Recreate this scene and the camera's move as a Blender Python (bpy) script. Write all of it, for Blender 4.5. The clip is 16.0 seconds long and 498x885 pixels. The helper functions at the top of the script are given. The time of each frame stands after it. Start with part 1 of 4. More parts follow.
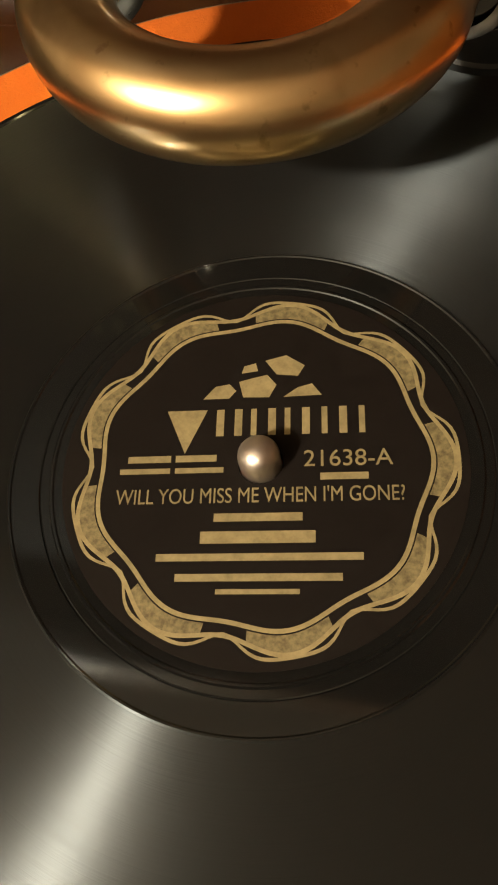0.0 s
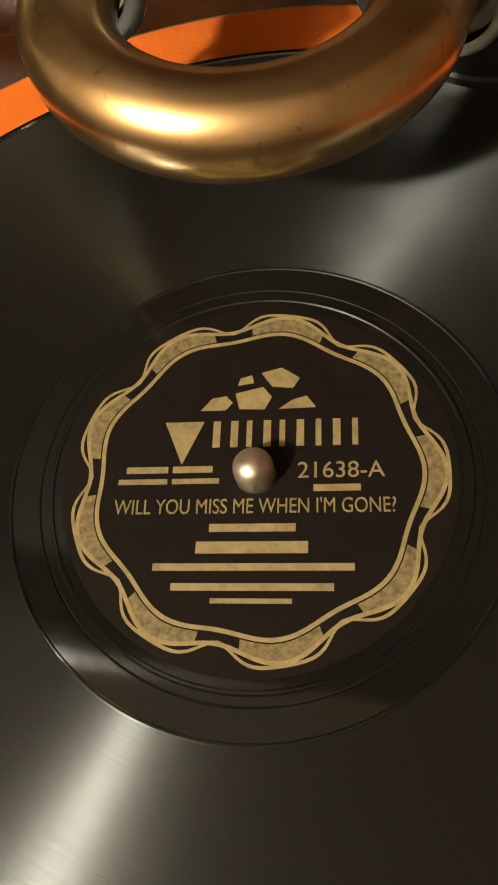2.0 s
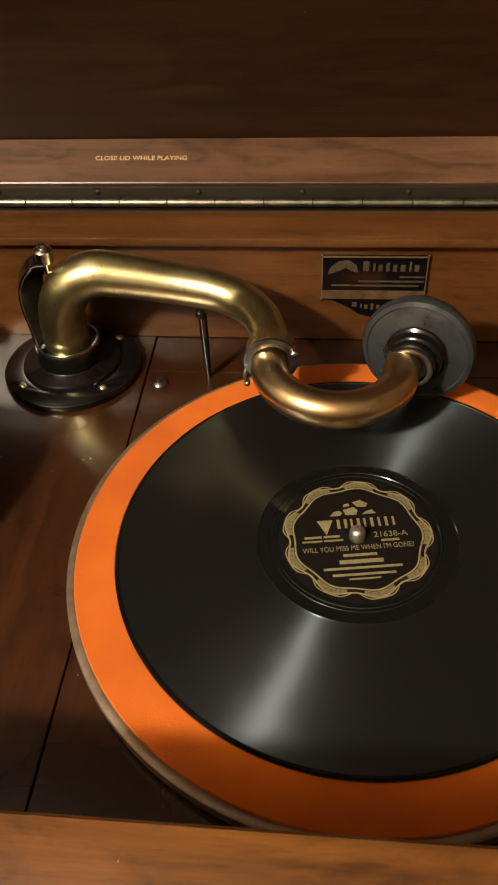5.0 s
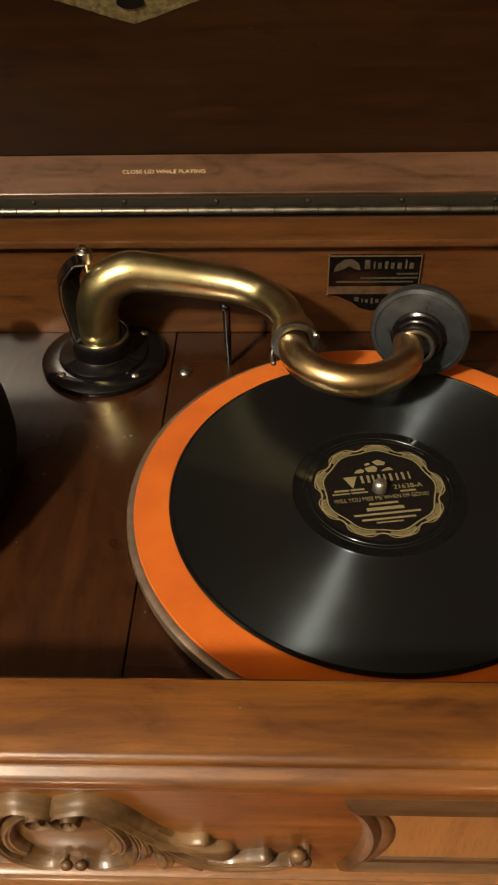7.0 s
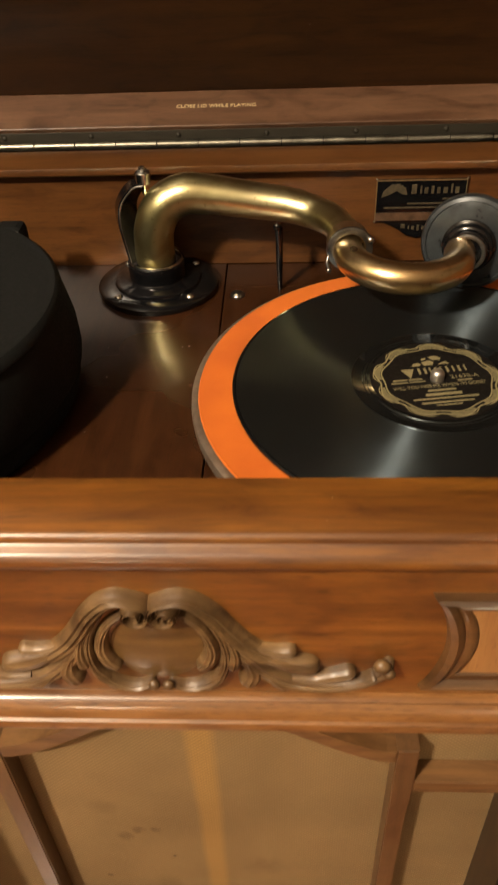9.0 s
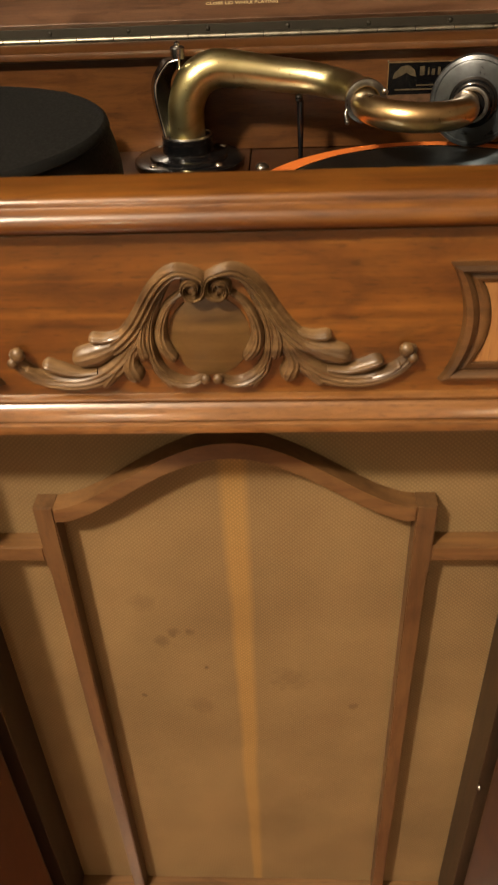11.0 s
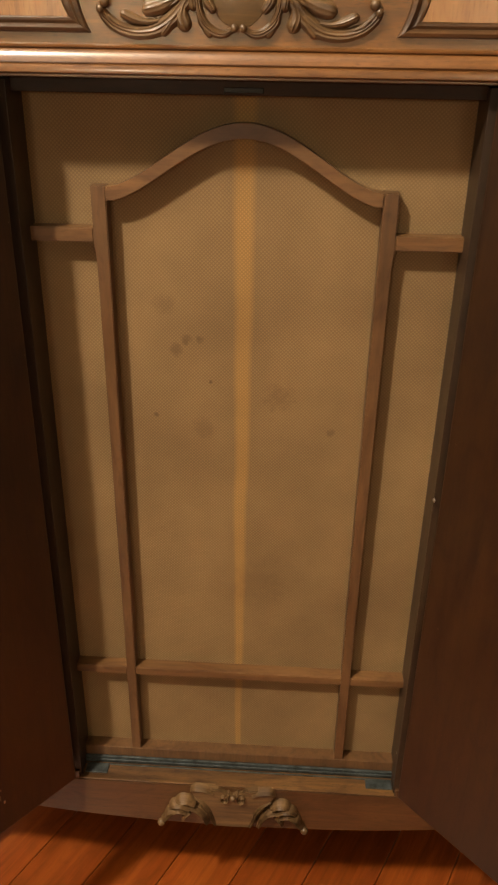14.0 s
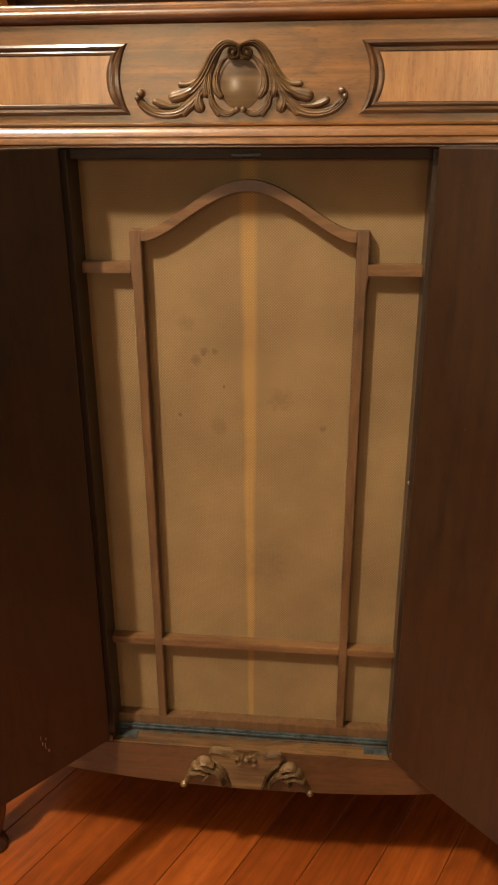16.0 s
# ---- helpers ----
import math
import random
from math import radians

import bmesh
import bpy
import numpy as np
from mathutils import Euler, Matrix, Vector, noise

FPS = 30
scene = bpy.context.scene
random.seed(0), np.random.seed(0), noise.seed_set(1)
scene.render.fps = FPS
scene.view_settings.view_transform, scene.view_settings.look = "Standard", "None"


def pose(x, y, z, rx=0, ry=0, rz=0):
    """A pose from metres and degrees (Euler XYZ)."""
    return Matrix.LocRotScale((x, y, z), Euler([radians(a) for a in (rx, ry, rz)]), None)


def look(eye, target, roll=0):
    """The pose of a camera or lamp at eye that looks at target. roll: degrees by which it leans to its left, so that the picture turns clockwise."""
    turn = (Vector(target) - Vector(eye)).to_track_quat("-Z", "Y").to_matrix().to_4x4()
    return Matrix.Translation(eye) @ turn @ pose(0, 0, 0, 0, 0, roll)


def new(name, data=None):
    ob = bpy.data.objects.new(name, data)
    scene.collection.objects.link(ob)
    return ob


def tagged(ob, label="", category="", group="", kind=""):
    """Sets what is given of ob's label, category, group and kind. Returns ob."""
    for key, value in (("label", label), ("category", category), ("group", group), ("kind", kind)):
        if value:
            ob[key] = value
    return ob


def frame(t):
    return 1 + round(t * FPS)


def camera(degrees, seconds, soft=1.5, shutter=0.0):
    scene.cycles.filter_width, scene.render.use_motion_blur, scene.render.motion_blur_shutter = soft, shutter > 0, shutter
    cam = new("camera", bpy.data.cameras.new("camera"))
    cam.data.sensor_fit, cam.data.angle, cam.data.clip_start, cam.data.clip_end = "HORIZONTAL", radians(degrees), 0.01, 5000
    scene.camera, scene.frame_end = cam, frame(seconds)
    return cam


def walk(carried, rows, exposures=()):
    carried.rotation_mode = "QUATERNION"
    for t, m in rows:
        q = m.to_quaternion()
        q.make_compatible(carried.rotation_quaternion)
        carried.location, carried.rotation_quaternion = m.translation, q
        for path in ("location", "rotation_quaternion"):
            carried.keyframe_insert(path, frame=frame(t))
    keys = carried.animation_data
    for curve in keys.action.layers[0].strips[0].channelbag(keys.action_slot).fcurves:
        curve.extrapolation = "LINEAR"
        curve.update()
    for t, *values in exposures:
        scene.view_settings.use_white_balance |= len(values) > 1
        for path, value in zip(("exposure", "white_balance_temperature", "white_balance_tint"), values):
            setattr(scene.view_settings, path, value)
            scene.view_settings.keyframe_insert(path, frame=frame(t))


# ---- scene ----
cam = camera(35.0, 16.0, soft=2.0, shutter=0.4)
PATH = [
    (0, (0.0265, -0.0626, 1.0745), (-0.1930, 0.4333, 0.0041), -15.83),
    (1, (0.0272, -0.0611, 1.0766), (-0.1946, 0.4200, -0.0001), -16.85),
    (2, (0.0301, -0.0600, 1.0789), (-0.2058, 0.4232, 0.0061), -17.58),
    (2.5, (0.0152, -0.0697, 1.0885), (-0.1275, 0.5037, 0.0441), -6.77),
    (2.7, (0.0100, -0.0713, 1.1051), (-0.1236, 0.5401, 0.0812), -4.32),
    (3, (-0.0079, -0.0903, 1.1599), (-0.1494, 0.5932, 0.1838), -2.73),
    (3.5, (-0.0171, -0.1487, 1.1870), (-0.1611, 0.6132, 0.2712), -2.51),
    (3.7, (-0.0168, -0.1740, 1.1989), (-0.1585, 0.6068, 0.2988), -2.84),
    (5.8, (-0.0320, -0.2960, 1.2650), (-0.1530, 1.1460, -0.1150), -3.10),
    (6, (-0.0370, -0.3060, 1.2650), (-0.1380, 1.1370, -0.1160), -2.90),
    (6.5, (-0.0510, -0.3240, 1.2650), (-0.1160, 1.1330, -0.1030), -1.90),
    (7, (-0.0640, -0.3360, 1.2720), (-0.1260, 1.1460, -0.0690), -1.50),
    (7.5, (-0.0860, -0.3450, 1.2820), (-0.1600, 1.1650, -0.0270), -1.50),
    (8, (-0.0910, -0.3600, 1.2620), (-0.1710, 1.1700, -0.0230), -1.50),
    (8.5, (-0.0920, -0.3810, 1.2430), (-0.1770, 1.1580, -0.0310), -1.90),
    (9, (-0.0930, -0.4050, 1.2160), (-0.1890, 1.1320, -0.0610), -2.50),
    (9.2, (-0.0990, -0.4170, 1.2040), (-0.2010, 1.1230, -0.0730), -2.60),
    (11.3, (-0.1100, -0.5640, 1.1020), (-0.2110, 1.0550, -0.0680), -2.60),
    (11.5, (-0.1110, -0.5800, 1.0840), (-0.2110, 1.0480, -0.0730), -2.40),
    (12, (-0.1290, -0.6150, 1.0250), (-0.2290, 1.0400, -0.0920), -1.00),
    (12.5, (-0.1330, -0.6580, 0.9590), (-0.2100, 1.0360, -0.1010), 0.10),
    (13, (-0.1350, -0.6980, 0.9330), (-0.1840, 1.0250, -0.0810), 1.00),
    (13.5, (-0.1290, -0.7600, 0.9140), (-0.1960, 0.9910, -0.0500), 1.10),
    (14, (-0.1040, -0.8310, 0.9080), (-0.1940, 0.9540, 0.0100), 1.00),
    (14.5, (-0.0920, -0.8980, 0.9080), (-0.2100, 0.9140, 0.0690), 0.70),
    (15, (-0.0830, -0.9410, 0.9100), (-0.2320, 0.8860, 0.1110), 0.40),
    (15.5, (-0.0670, -0.9830, 0.9090), (-0.2490, 0.8570, 0.1450), 0.00),
    (16, (-0.0570, -1.0050, 0.9010), (-0.2520, 0.8440, 0.1650), -0.30),
]
walk(cam, [(t, look(eye, target, roll)) for t, eye, target, roll in PATH], [(0, 0.16, 7600, 14), (2.5, 0.16, 7600, 14), (3.5, 0.04, 7300, 13), (6.0, -0.12, 6850, 11), (7.0, -0.32, 6900, 11), (7.5, -0.5, 6900, 11), (8.0, -0.52, 6900, 11), (8.5, -0.42, 6900, 11), (9.0, -0.08, 6900, 11), (11.5, -0.06, 7000, 11), (13.0, -0.2, 6850, 10), (15.0, -0.02, 6650, 10), (16.0, 0.04, 6650, 10)])

# ---- light ----
world = bpy.data.worlds.new("room_world")
scene.world = world
world.use_nodes = True
world.node_tree.nodes["Background"].inputs[0].default_value = (1.0, 0.84, 0.66, 1)
world.node_tree.nodes["Background"].inputs[1].default_value = 0.005

LAMP = (-1.02, -1.30, 2.38)
bulb = bpy.data.lights.new("lamp_light", "POINT")
bulb.energy, bulb.color, bulb.shadow_soft_size = 252.0, (1.0, 0.885, 0.73), 0.07
bulb_ob = new("lamp_light", bulb)
bulb_ob.location = LAMP
# two added lights out of view, for the sheen on frieze and panels
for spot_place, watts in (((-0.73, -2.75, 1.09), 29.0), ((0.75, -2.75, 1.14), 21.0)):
    sheen_light = bpy.data.lights.new("far_lamp_light", "POINT")
    sheen_light.energy, sheen_light.color, sheen_light.shadow_soft_size = watts, (1.0, 0.84, 0.60), 0.12
    new("far_lamp_light", sheen_light).location = spot_place


# ---- materials ----
def material(name, color=(0.5, 0.5, 0.5), rough=0.5, metal=0.0, coat=0.0):
    m = bpy.data.materials.new(name)
    m.use_nodes = True
    b = m.node_tree.nodes["Principled BSDF"]
    b.inputs["Base Color"].default_value = (*color, 1)
    b.inputs["Roughness"].default_value = rough
    b.inputs["Metallic"].default_value = metal
    b.inputs["Coat Weight"].default_value = coat
    b.inputs["Coat Roughness"].default_value = 0.17
    return m, m.node_tree, b


def add(t, kind, **values):
    n = t.nodes.new(kind)
    for k, v in values.items():
        n.inputs[k.replace("_", " ")].default_value = v
    return n


def ramp(t, source, stops):
    n = t.nodes.new("ShaderNodeValToRGB")
    n.color_ramp.elements[0].position, n.color_ramp.elements[0].color = stops[0][0], (*stops[0][1], 1)
    n.color_ramp.elements[1].position, n.color_ramp.elements[1].color = stops[-1][0], (*stops[-1][1], 1)
    for p, c in stops[1:-1]:
        n.color_ramp.elements.new(p).color = (*c, 1)
    t.links.new(source, n.inputs[0])
    return n


def mixed(t, factor, a, b, kind="MIX"):
    n = t.nodes.new("ShaderNodeMix")
    n.data_type, n.blend_type = "RGBA", kind
    for slot, v in ((0, factor), (6, a), (7, b)):
        if isinstance(v, (int, float)):
            n.inputs[slot].default_value = v
        elif isinstance(v, tuple):
            n.inputs[slot].default_value = (*v, 1)
        else:
            t.links.new(v, n.inputs[slot])
    return n.outputs[2]


def relief(t, b, height, strength, distance=0.001):
    n = add(t, "ShaderNodeBump", Strength=strength, Distance=distance)
    t.links.new(height, n.inputs["Height"])
    t.links.new(n.outputs[0], b.inputs["Normal"])


def wood(name, dark, mid, light, axis="x", rough=0.40, coat=0.7, pores=0.5, seed=0.0, figured=0.75):
    """Polished wood with long grain along one axis, pores, and soft lighter and darker clouds."""
    m, t, b = material(name, mid, rough, 0, coat)
    place = t.nodes.new("ShaderNodeTexCoord")
    stretch = {"x": (3, 60, 60), "y": (60, 3, 60), "z": (60, 60, 3)}[axis]
    mp = add(t, "ShaderNodeMapping", Scale=stretch, Location=(seed, seed * 0.7, seed * 1.3))
    t.links.new(place.outputs["Object"], mp.inputs[0])
    grain = add(t, "ShaderNodeTexNoise", Scale=1.6, Detail=8, Roughness=0.62, Distortion=0.6)
    t.links.new(mp.outputs[0], grain.inputs[0])
    fine = add(t, "ShaderNodeTexNoise", Scale=9.0, Detail=4, Roughness=0.7)
    t.links.new(mp.outputs[0], fine.inputs[0])
    cloud = add(t, "ShaderNodeTexNoise", Scale=7.0, Detail=3)
    t.links.new(place.outputs["Object"], cloud.inputs[0])
    c = ramp(t, grain.outputs[0], [(0.3, dark), (0.5, mid), (0.72, light)])
    p = ramp(t, fine.outputs[0], [(0.36, (0.35, 0.3, 0.28)), (0.5, (1, 1, 1))])
    c1 = mixed(t, pores, c.outputs[0], p.outputs[0], "MULTIPLY")
    dash = add(t, "ShaderNodeMapping", Scale=tuple(120 if k < 10 else 800 for k in stretch), Location=(seed, seed, seed))
    t.links.new(place.outputs["Object"], dash.inputs[0])
    short = add(t, "ShaderNodeTexNoise", Scale=1.0, Detail=2, Roughness=0.5)
    t.links.new(dash.outputs[0], short.inputs[0])
    d = ramp(t, short.outputs[0], [(0.30, (0.45, 0.40, 0.36)), (0.42, (1, 1, 1))])
    c1 = mixed(t, min(1.0, pores * 2.2), c1, d.outputs[0], "MULTIPLY")
    fig = add(t, "ShaderNodeMapping", Scale=tuple(14 if k < 10 else 42 for k in stretch), Location=(seed * 2, 0, seed))
    t.links.new(place.outputs["Object"], fig.inputs[0])
    figure = add(t, "ShaderNodeTexNoise", Scale=1.3, Detail=5, Roughness=0.6, Distortion=1.4)
    t.links.new(fig.outputs[0], figure.inputs[0])
    f = ramp(t, figure.outputs[0], [(0.32, (0.56, 0.49, 0.43)), (0.5, (1, 1, 1)), (0.68, (1.18, 1.16, 1.12))])
    c2 = mixed(t, figured, c1, f.outputs[0], "MULTIPLY")
    v = ramp(t, cloud.outputs[0], [(0.3, (0.72, 0.68, 0.64)), (0.7, (1.12, 1.1, 1.08))])
    toned = mixed(t, 0.8, c2, v.outputs[0], "MULTIPLY")
    cell = add(t, "ShaderNodeTexVoronoi", Scale=85.0)
    t.links.new(place.outputs["Object"], cell.inputs["Vector"])
    near = ramp(t, cell.outputs["Distance"], [(0.018, (1, 1, 1)), (0.042, (0, 0, 0))])
    few = ramp(t, cell.outputs["Color"], [(0.70, (0, 0, 0)), (0.78, (0.5, 0.5, 0.5))])
    speck = mixed(t, 1.0, near.outputs[0], few.outputs[0], "MULTIPLY")
    t.links.new(mixed(t, speck, toned, (0.30, 0.24, 0.17)), b.inputs["Base Color"])
    r = t.nodes.new("ShaderNodeMapRange")
    r.inputs["To Min"].default_value, r.inputs["To Max"].default_value = rough - 0.08, rough + 0.14
    t.links.new(cloud.outputs[0], r.inputs[0])
    t.links.new(r.outputs[0], b.inputs["Roughness"])
    relief(t, b, fine.outputs[0], 0.12, 0.0006)
    return m


MAHOG = ((0.095, 0.031, 0.0045), (0.170, 0.061, 0.0085), (0.230, 0.088, 0.014))
wood_x = wood("mahogany_along_x", *MAHOG, "x", pores=0.28)
wood_y = wood("mahogany_along_y", *MAHOG, "y", pores=0.28, seed=3.1)
wood_rail = wood("red_brown_mahogany_rail", (0.070, 0.0205, 0.0027), (0.132, 0.0468, 0.0052), (0.215, 0.085, 0.0108), "x", pores=0.15, seed=1.4, figured=1.0)
wood_frieze = wood("mottled_mahogany_frieze", (0.058, 0.0175, 0.0025), (0.140, 0.048, 0.0065), (0.245, 0.098, 0.0170), "x", 0.36, 0.8, 0.4, 0.0, 1.0)
wood_frieze.node_tree.nodes["Principled BSDF"].inputs["Specular IOR Level"].default_value = 1.0
wood_frieze.node_tree.nodes["Principled BSDF"].inputs["Coat Roughness"].default_value = 0.31
wood_frieze.node_tree.nodes["Principled BSDF"].inputs["Coat Weight"].default_value = 0.75
wood_frieze.node_tree.nodes["Principled BSDF"].inputs["Specular Tint"].default_value = (1.0, 0.84, 0.58, 1)
# apron wood at about half brightness, shade below the doors in its colour
wood_apron = wood("shaded_dull_brown_apron", (0.050, 0.0215, 0.0062), (0.082, 0.0355, 0.0100), (0.112, 0.050, 0.0150), "x", 0.42, 0.35, 0.25, 17.3)
# recess sides: a darker wood, with the recess's shade in the colour
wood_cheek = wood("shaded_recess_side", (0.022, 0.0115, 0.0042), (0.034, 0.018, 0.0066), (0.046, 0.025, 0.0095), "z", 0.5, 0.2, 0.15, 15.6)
wood_edge = wood("darkened_panel_moulding", (0.040, 0.0185, 0.0060), (0.082, 0.039, 0.0130), (0.135, 0.066, 0.0230), "x", 0.36, 0.6, 0.12, 18.4)
wood_low = wood("pale_mahogany_moulding", (0.105, 0.042, 0.0105), (0.188, 0.081, 0.0225), (0.260, 0.120, 0.038), "x", 0.34, 0.9, 0.3, 20.2)
wood_sill = wood("worn_sill_wood", (0.056, 0.025, 0.0066), (0.112, 0.053, 0.0145), (0.190, 0.098, 0.031), "x", 0.44, 0.4, 0.35, 21.7, 1.0)
wood_z = wood("mahogany_upright", *MAHOG, "z", pores=0.28, seed=5.7)
wood_panel = wood("walnut_veneer_panel", (0.240, 0.112, 0.035), (0.318, 0.154, 0.050), (0.385, 0.197, 0.070), "z", 0.40, 1.0, 0.18, 2.2, 0.35)
wood_panel.node_tree.nodes["Principled BSDF"].inputs["Coat Roughness"].default_value = 0.26
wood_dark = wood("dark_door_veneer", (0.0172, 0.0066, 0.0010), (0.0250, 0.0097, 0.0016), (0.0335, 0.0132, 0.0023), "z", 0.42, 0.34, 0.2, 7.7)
wood_deck = wood("dark_mahogany_deck", (0.025, 0.0088, 0.0028), (0.037, 0.0130, 0.0042), (0.050, 0.0185, 0.0060), "y", 0.24, 0.42, 0.2, 9.3)
# darker copy of the mahogany: the shade under the lid is in its colour
wood_inside = wood("shade_darkened_mahogany", (0.019, 0.0066, 0.0008), (0.028, 0.0100, 0.0013), (0.038, 0.0138, 0.0019), "x", 0.50, 0.06, 0.2, 4.4)
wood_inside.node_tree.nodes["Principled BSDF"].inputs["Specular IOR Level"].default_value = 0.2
# same wood as the lid inside, mixed lighter for the light it catches
wood_board = wood("lit_back_board_mahogany", (0.076, 0.037, 0.020), (0.101, 0.051, 0.027), (0.130, 0.068, 0.038), "x", 0.34, 0.5, 0.15, 11.4, 1.0)
LATH = ((0.084, 0.0405, 0.0142), (0.112, 0.0550, 0.0200), (0.138, 0.0705, 0.0270))
wood_lath = wood("walnut_lath_upright", *LATH, "z", 0.45, 0.25, 0.10, 1.9)
wood_lath_x = wood("walnut_lath_along_x", (0.110, 0.052, 0.0175), (0.145, 0.071, 0.0245), (0.182, 0.092, 0.033), "x", 0.45, 0.25, 0.10, 2.9)
# well back board and cap: mahogany darkened in colour for shade under the lid
wood_well = wood("shaded_red_mahogany_well", (0.064, 0.0245, 0.0070), (0.098, 0.039, 0.0110), (0.129, 0.054, 0.0162), "x", 0.30, 0.5, 0.2, 12.6)
wood_carved = wood("carved_mahogany", (0.058, 0.031, 0.0115), (0.122, 0.069, 0.0270), (0.205, 0.124, 0.055), "x", 0.42, 0.28, 0.12, 8.1)

# legs darkened in colour, for the shadow the open door casts on them
wood_leg = wood("door_shaded_leg", (0.030, 0.011, 0.006), (0.045, 0.017, 0.009), (0.060, 0.024, 0.012), "z", 0.35, 0.4, 0.1, 14.2)
wood_boss = wood("dull_mahogany_boss", (0.066, 0.034, 0.0095), (0.100, 0.054, 0.0155), (0.140, 0.079, 0.0245), "x", 0.40, 0.5, 0.1, 13.1)


def brass_material(name, lo, mid, hi):
    m, t, b = material(name, mid, 0.30, 1.0, 0.8)
    b.inputs["Coat Roughness"].default_value = 0.06
    place = t.nodes.new("ShaderNodeTexCoord")
    n = add(t, "ShaderNodeTexNoise", Scale=18, Detail=2, Roughness=0.5)
    n2 = add(t, "ShaderNodeTexNoise", Scale=260, Detail=3)
    for k in (n, n2):
        t.links.new(place.outputs["Object"], k.inputs[0])
    c = ramp(t, n.outputs[0], [(0.28, lo), (0.5, mid), (0.68, hi)])
    smear = add(t, "ShaderNodeTexNoise", Scale=48, Detail=2, Roughness=0.45, Distortion=0.8)
    t.links.new(place.outputs["Object"], smear.inputs[0])
    dull = ramp(t, smear.outputs[0], [(0.30, (0.62, 0.52, 0.44)), (0.52, (1, 1, 1)), (0.75, (1.06, 1.05, 1.02))])
    pits = ramp(t, n2.outputs[0], [(0.28, (0.55, 0.45, 0.38)), (0.36, (1, 1, 1))])
    worn = mixed(t, 0.55, c.outputs[0], dull.outputs[0], "MULTIPLY")
    t.links.new(mixed(t, 0.6, worn, pits.outputs[0], "MULTIPLY"), b.inputs["Base Color"])
    r = t.nodes.new("ShaderNodeMapRange")
    r.inputs["To Min"].default_value, r.inputs["To Max"].default_value = 0.37, 0.22
    t.links.new(n.outputs[0], r.inputs[0])
    t.links.new(r.outputs[0], b.inputs["Roughness"])
    relief(t, b, n2.outputs[0], 0.05, 0.0003)
    return m


def plain(name, color, rough, metal=0.0, scale=120.0, amount=0.25, coat=0.0):
    """One colour with fine mottling and uneven gloss."""
    m, t, b = material(name, color, rough, metal, coat)
    place = t.nodes.new("ShaderNodeTexCoord")
    n = add(t, "ShaderNodeTexNoise", Scale=scale, Detail=5, Roughness=0.65)
    t.links.new(place.outputs["Object"], n.inputs[0])
    lo, hi = tuple(c * (1 - amount) for c in color), tuple(min(1, c * (1 + amount)) for c in color)
    c = ramp(t, n.outputs[0], [(0.3, lo), (0.7, hi)])
    t.links.new(c.outputs[0], b.inputs["Base Color"])
    r = ramp(t, n.outputs[0], [(0.3, (rough * 0.8,) * 3), (0.7, (min(1, rough * 1.25),) * 3)])
    t.links.new(r.outputs[0], b.inputs["Roughness"])
    relief(t, b, n.outputs[0], 0.06, 0.0004)
    return m


brass = brass_material("worn_brass", (0.52, 0.465, 0.22), (0.68, 0.615, 0.33), (0.80, 0.735, 0.45))
red_brass = brass_material("reddened_brass", (0.62, 0.41, 0.20), (0.76, 0.57, 0.29), (0.83, 0.70, 0.41))
patina = plain("blue_grey_tarnished_metal", (0.050, 0.060, 0.060), 0.42, 0.4, 90, 0.7)
enamel = plain("black_enamel", (0.0042, 0.0042, 0.0046), 0.13, coat=0.4)
pot_metal = plain("dark_pot_metal", (0.034, 0.039, 0.041), 0.32, 0.3, 90, 0.4, 0.3)
nickel = plain("nickel_plate", (0.62, 0.60, 0.56), 0.22, 1.0)
satin_nickel = plain("satin_nickel", (0.66, 0.62, 0.56), 0.42, 1.0, 200, 0.1)
steel_old = plain("aged_steel", (0.30, 0.29, 0.27), 0.32, 1.0)
iron_dark = plain("blackened_hinge_steel", (0.035, 0.03, 0.025), 0.45, 0.6)
hinge_dark = plain("near_black_hinge_leaf", (0.018, 0.0145, 0.008), 0.55, 0.4)
hinge_steel = plain("dull_hinge_steel", (0.20, 0.185, 0.145), 0.38, 1.0)
rim_metal = plain("tarnished_turntable_rim", (0.25, 0.19, 0.14), 0.46, 0.7)
gold_leaf = plain("gold_transfer", (0.58, 0.46, 0.25), 0.5, 0.0, 400)
gold_dim = plain("dim_gold_transfer", (0.15, 0.118, 0.050), 0.5, 0.2, 260, 0.85)
label_gold = plain("printed_label_gold", (0.265, 0.226, 0.115), 0.5, 0.25, 500)
plate_print = plain("dull_plate_print", (0.062, 0.047, 0.026), 0.5, 0.1, 300, 0.5)
plate_edge = plain("dull_brass_plate_edge", (0.20, 0.14, 0.07), 0.4, 0.5, 300, 0.4)
plate_red = plain("reddish_plate_band", (0.10, 0.055, 0.030), 0.45, 0.2, 200, 0.4)
label_dim = plain("faded_label_gold", (0.15, 0.127, 0.062), 0.55, 0.1, 700, 0.6)
label_paper = plain("black_label_paper", (0.0055, 0.0042, 0.0036), 0.65, 0, 300)
label_paper.node_tree.nodes["Principled BSDF"].inputs["Specular IOR Level"].default_value = 0.12
black_case = plain("black_leathercloth", (0.005, 0.0055, 0.005), 0.7, 0, 500)
black_case.node_tree.nodes["Principled BSDF"].inputs["Specular IOR Level"].default_value = 0.2
plaster = plain("painted_plaster", (0.12, 0.098, 0.070), 0.8, 0, 6, 0.06)
ceiling_paint = plain("cream_ceiling_paint", (0.48, 0.42, 0.335), 0.85, 0, 6, 0.05)


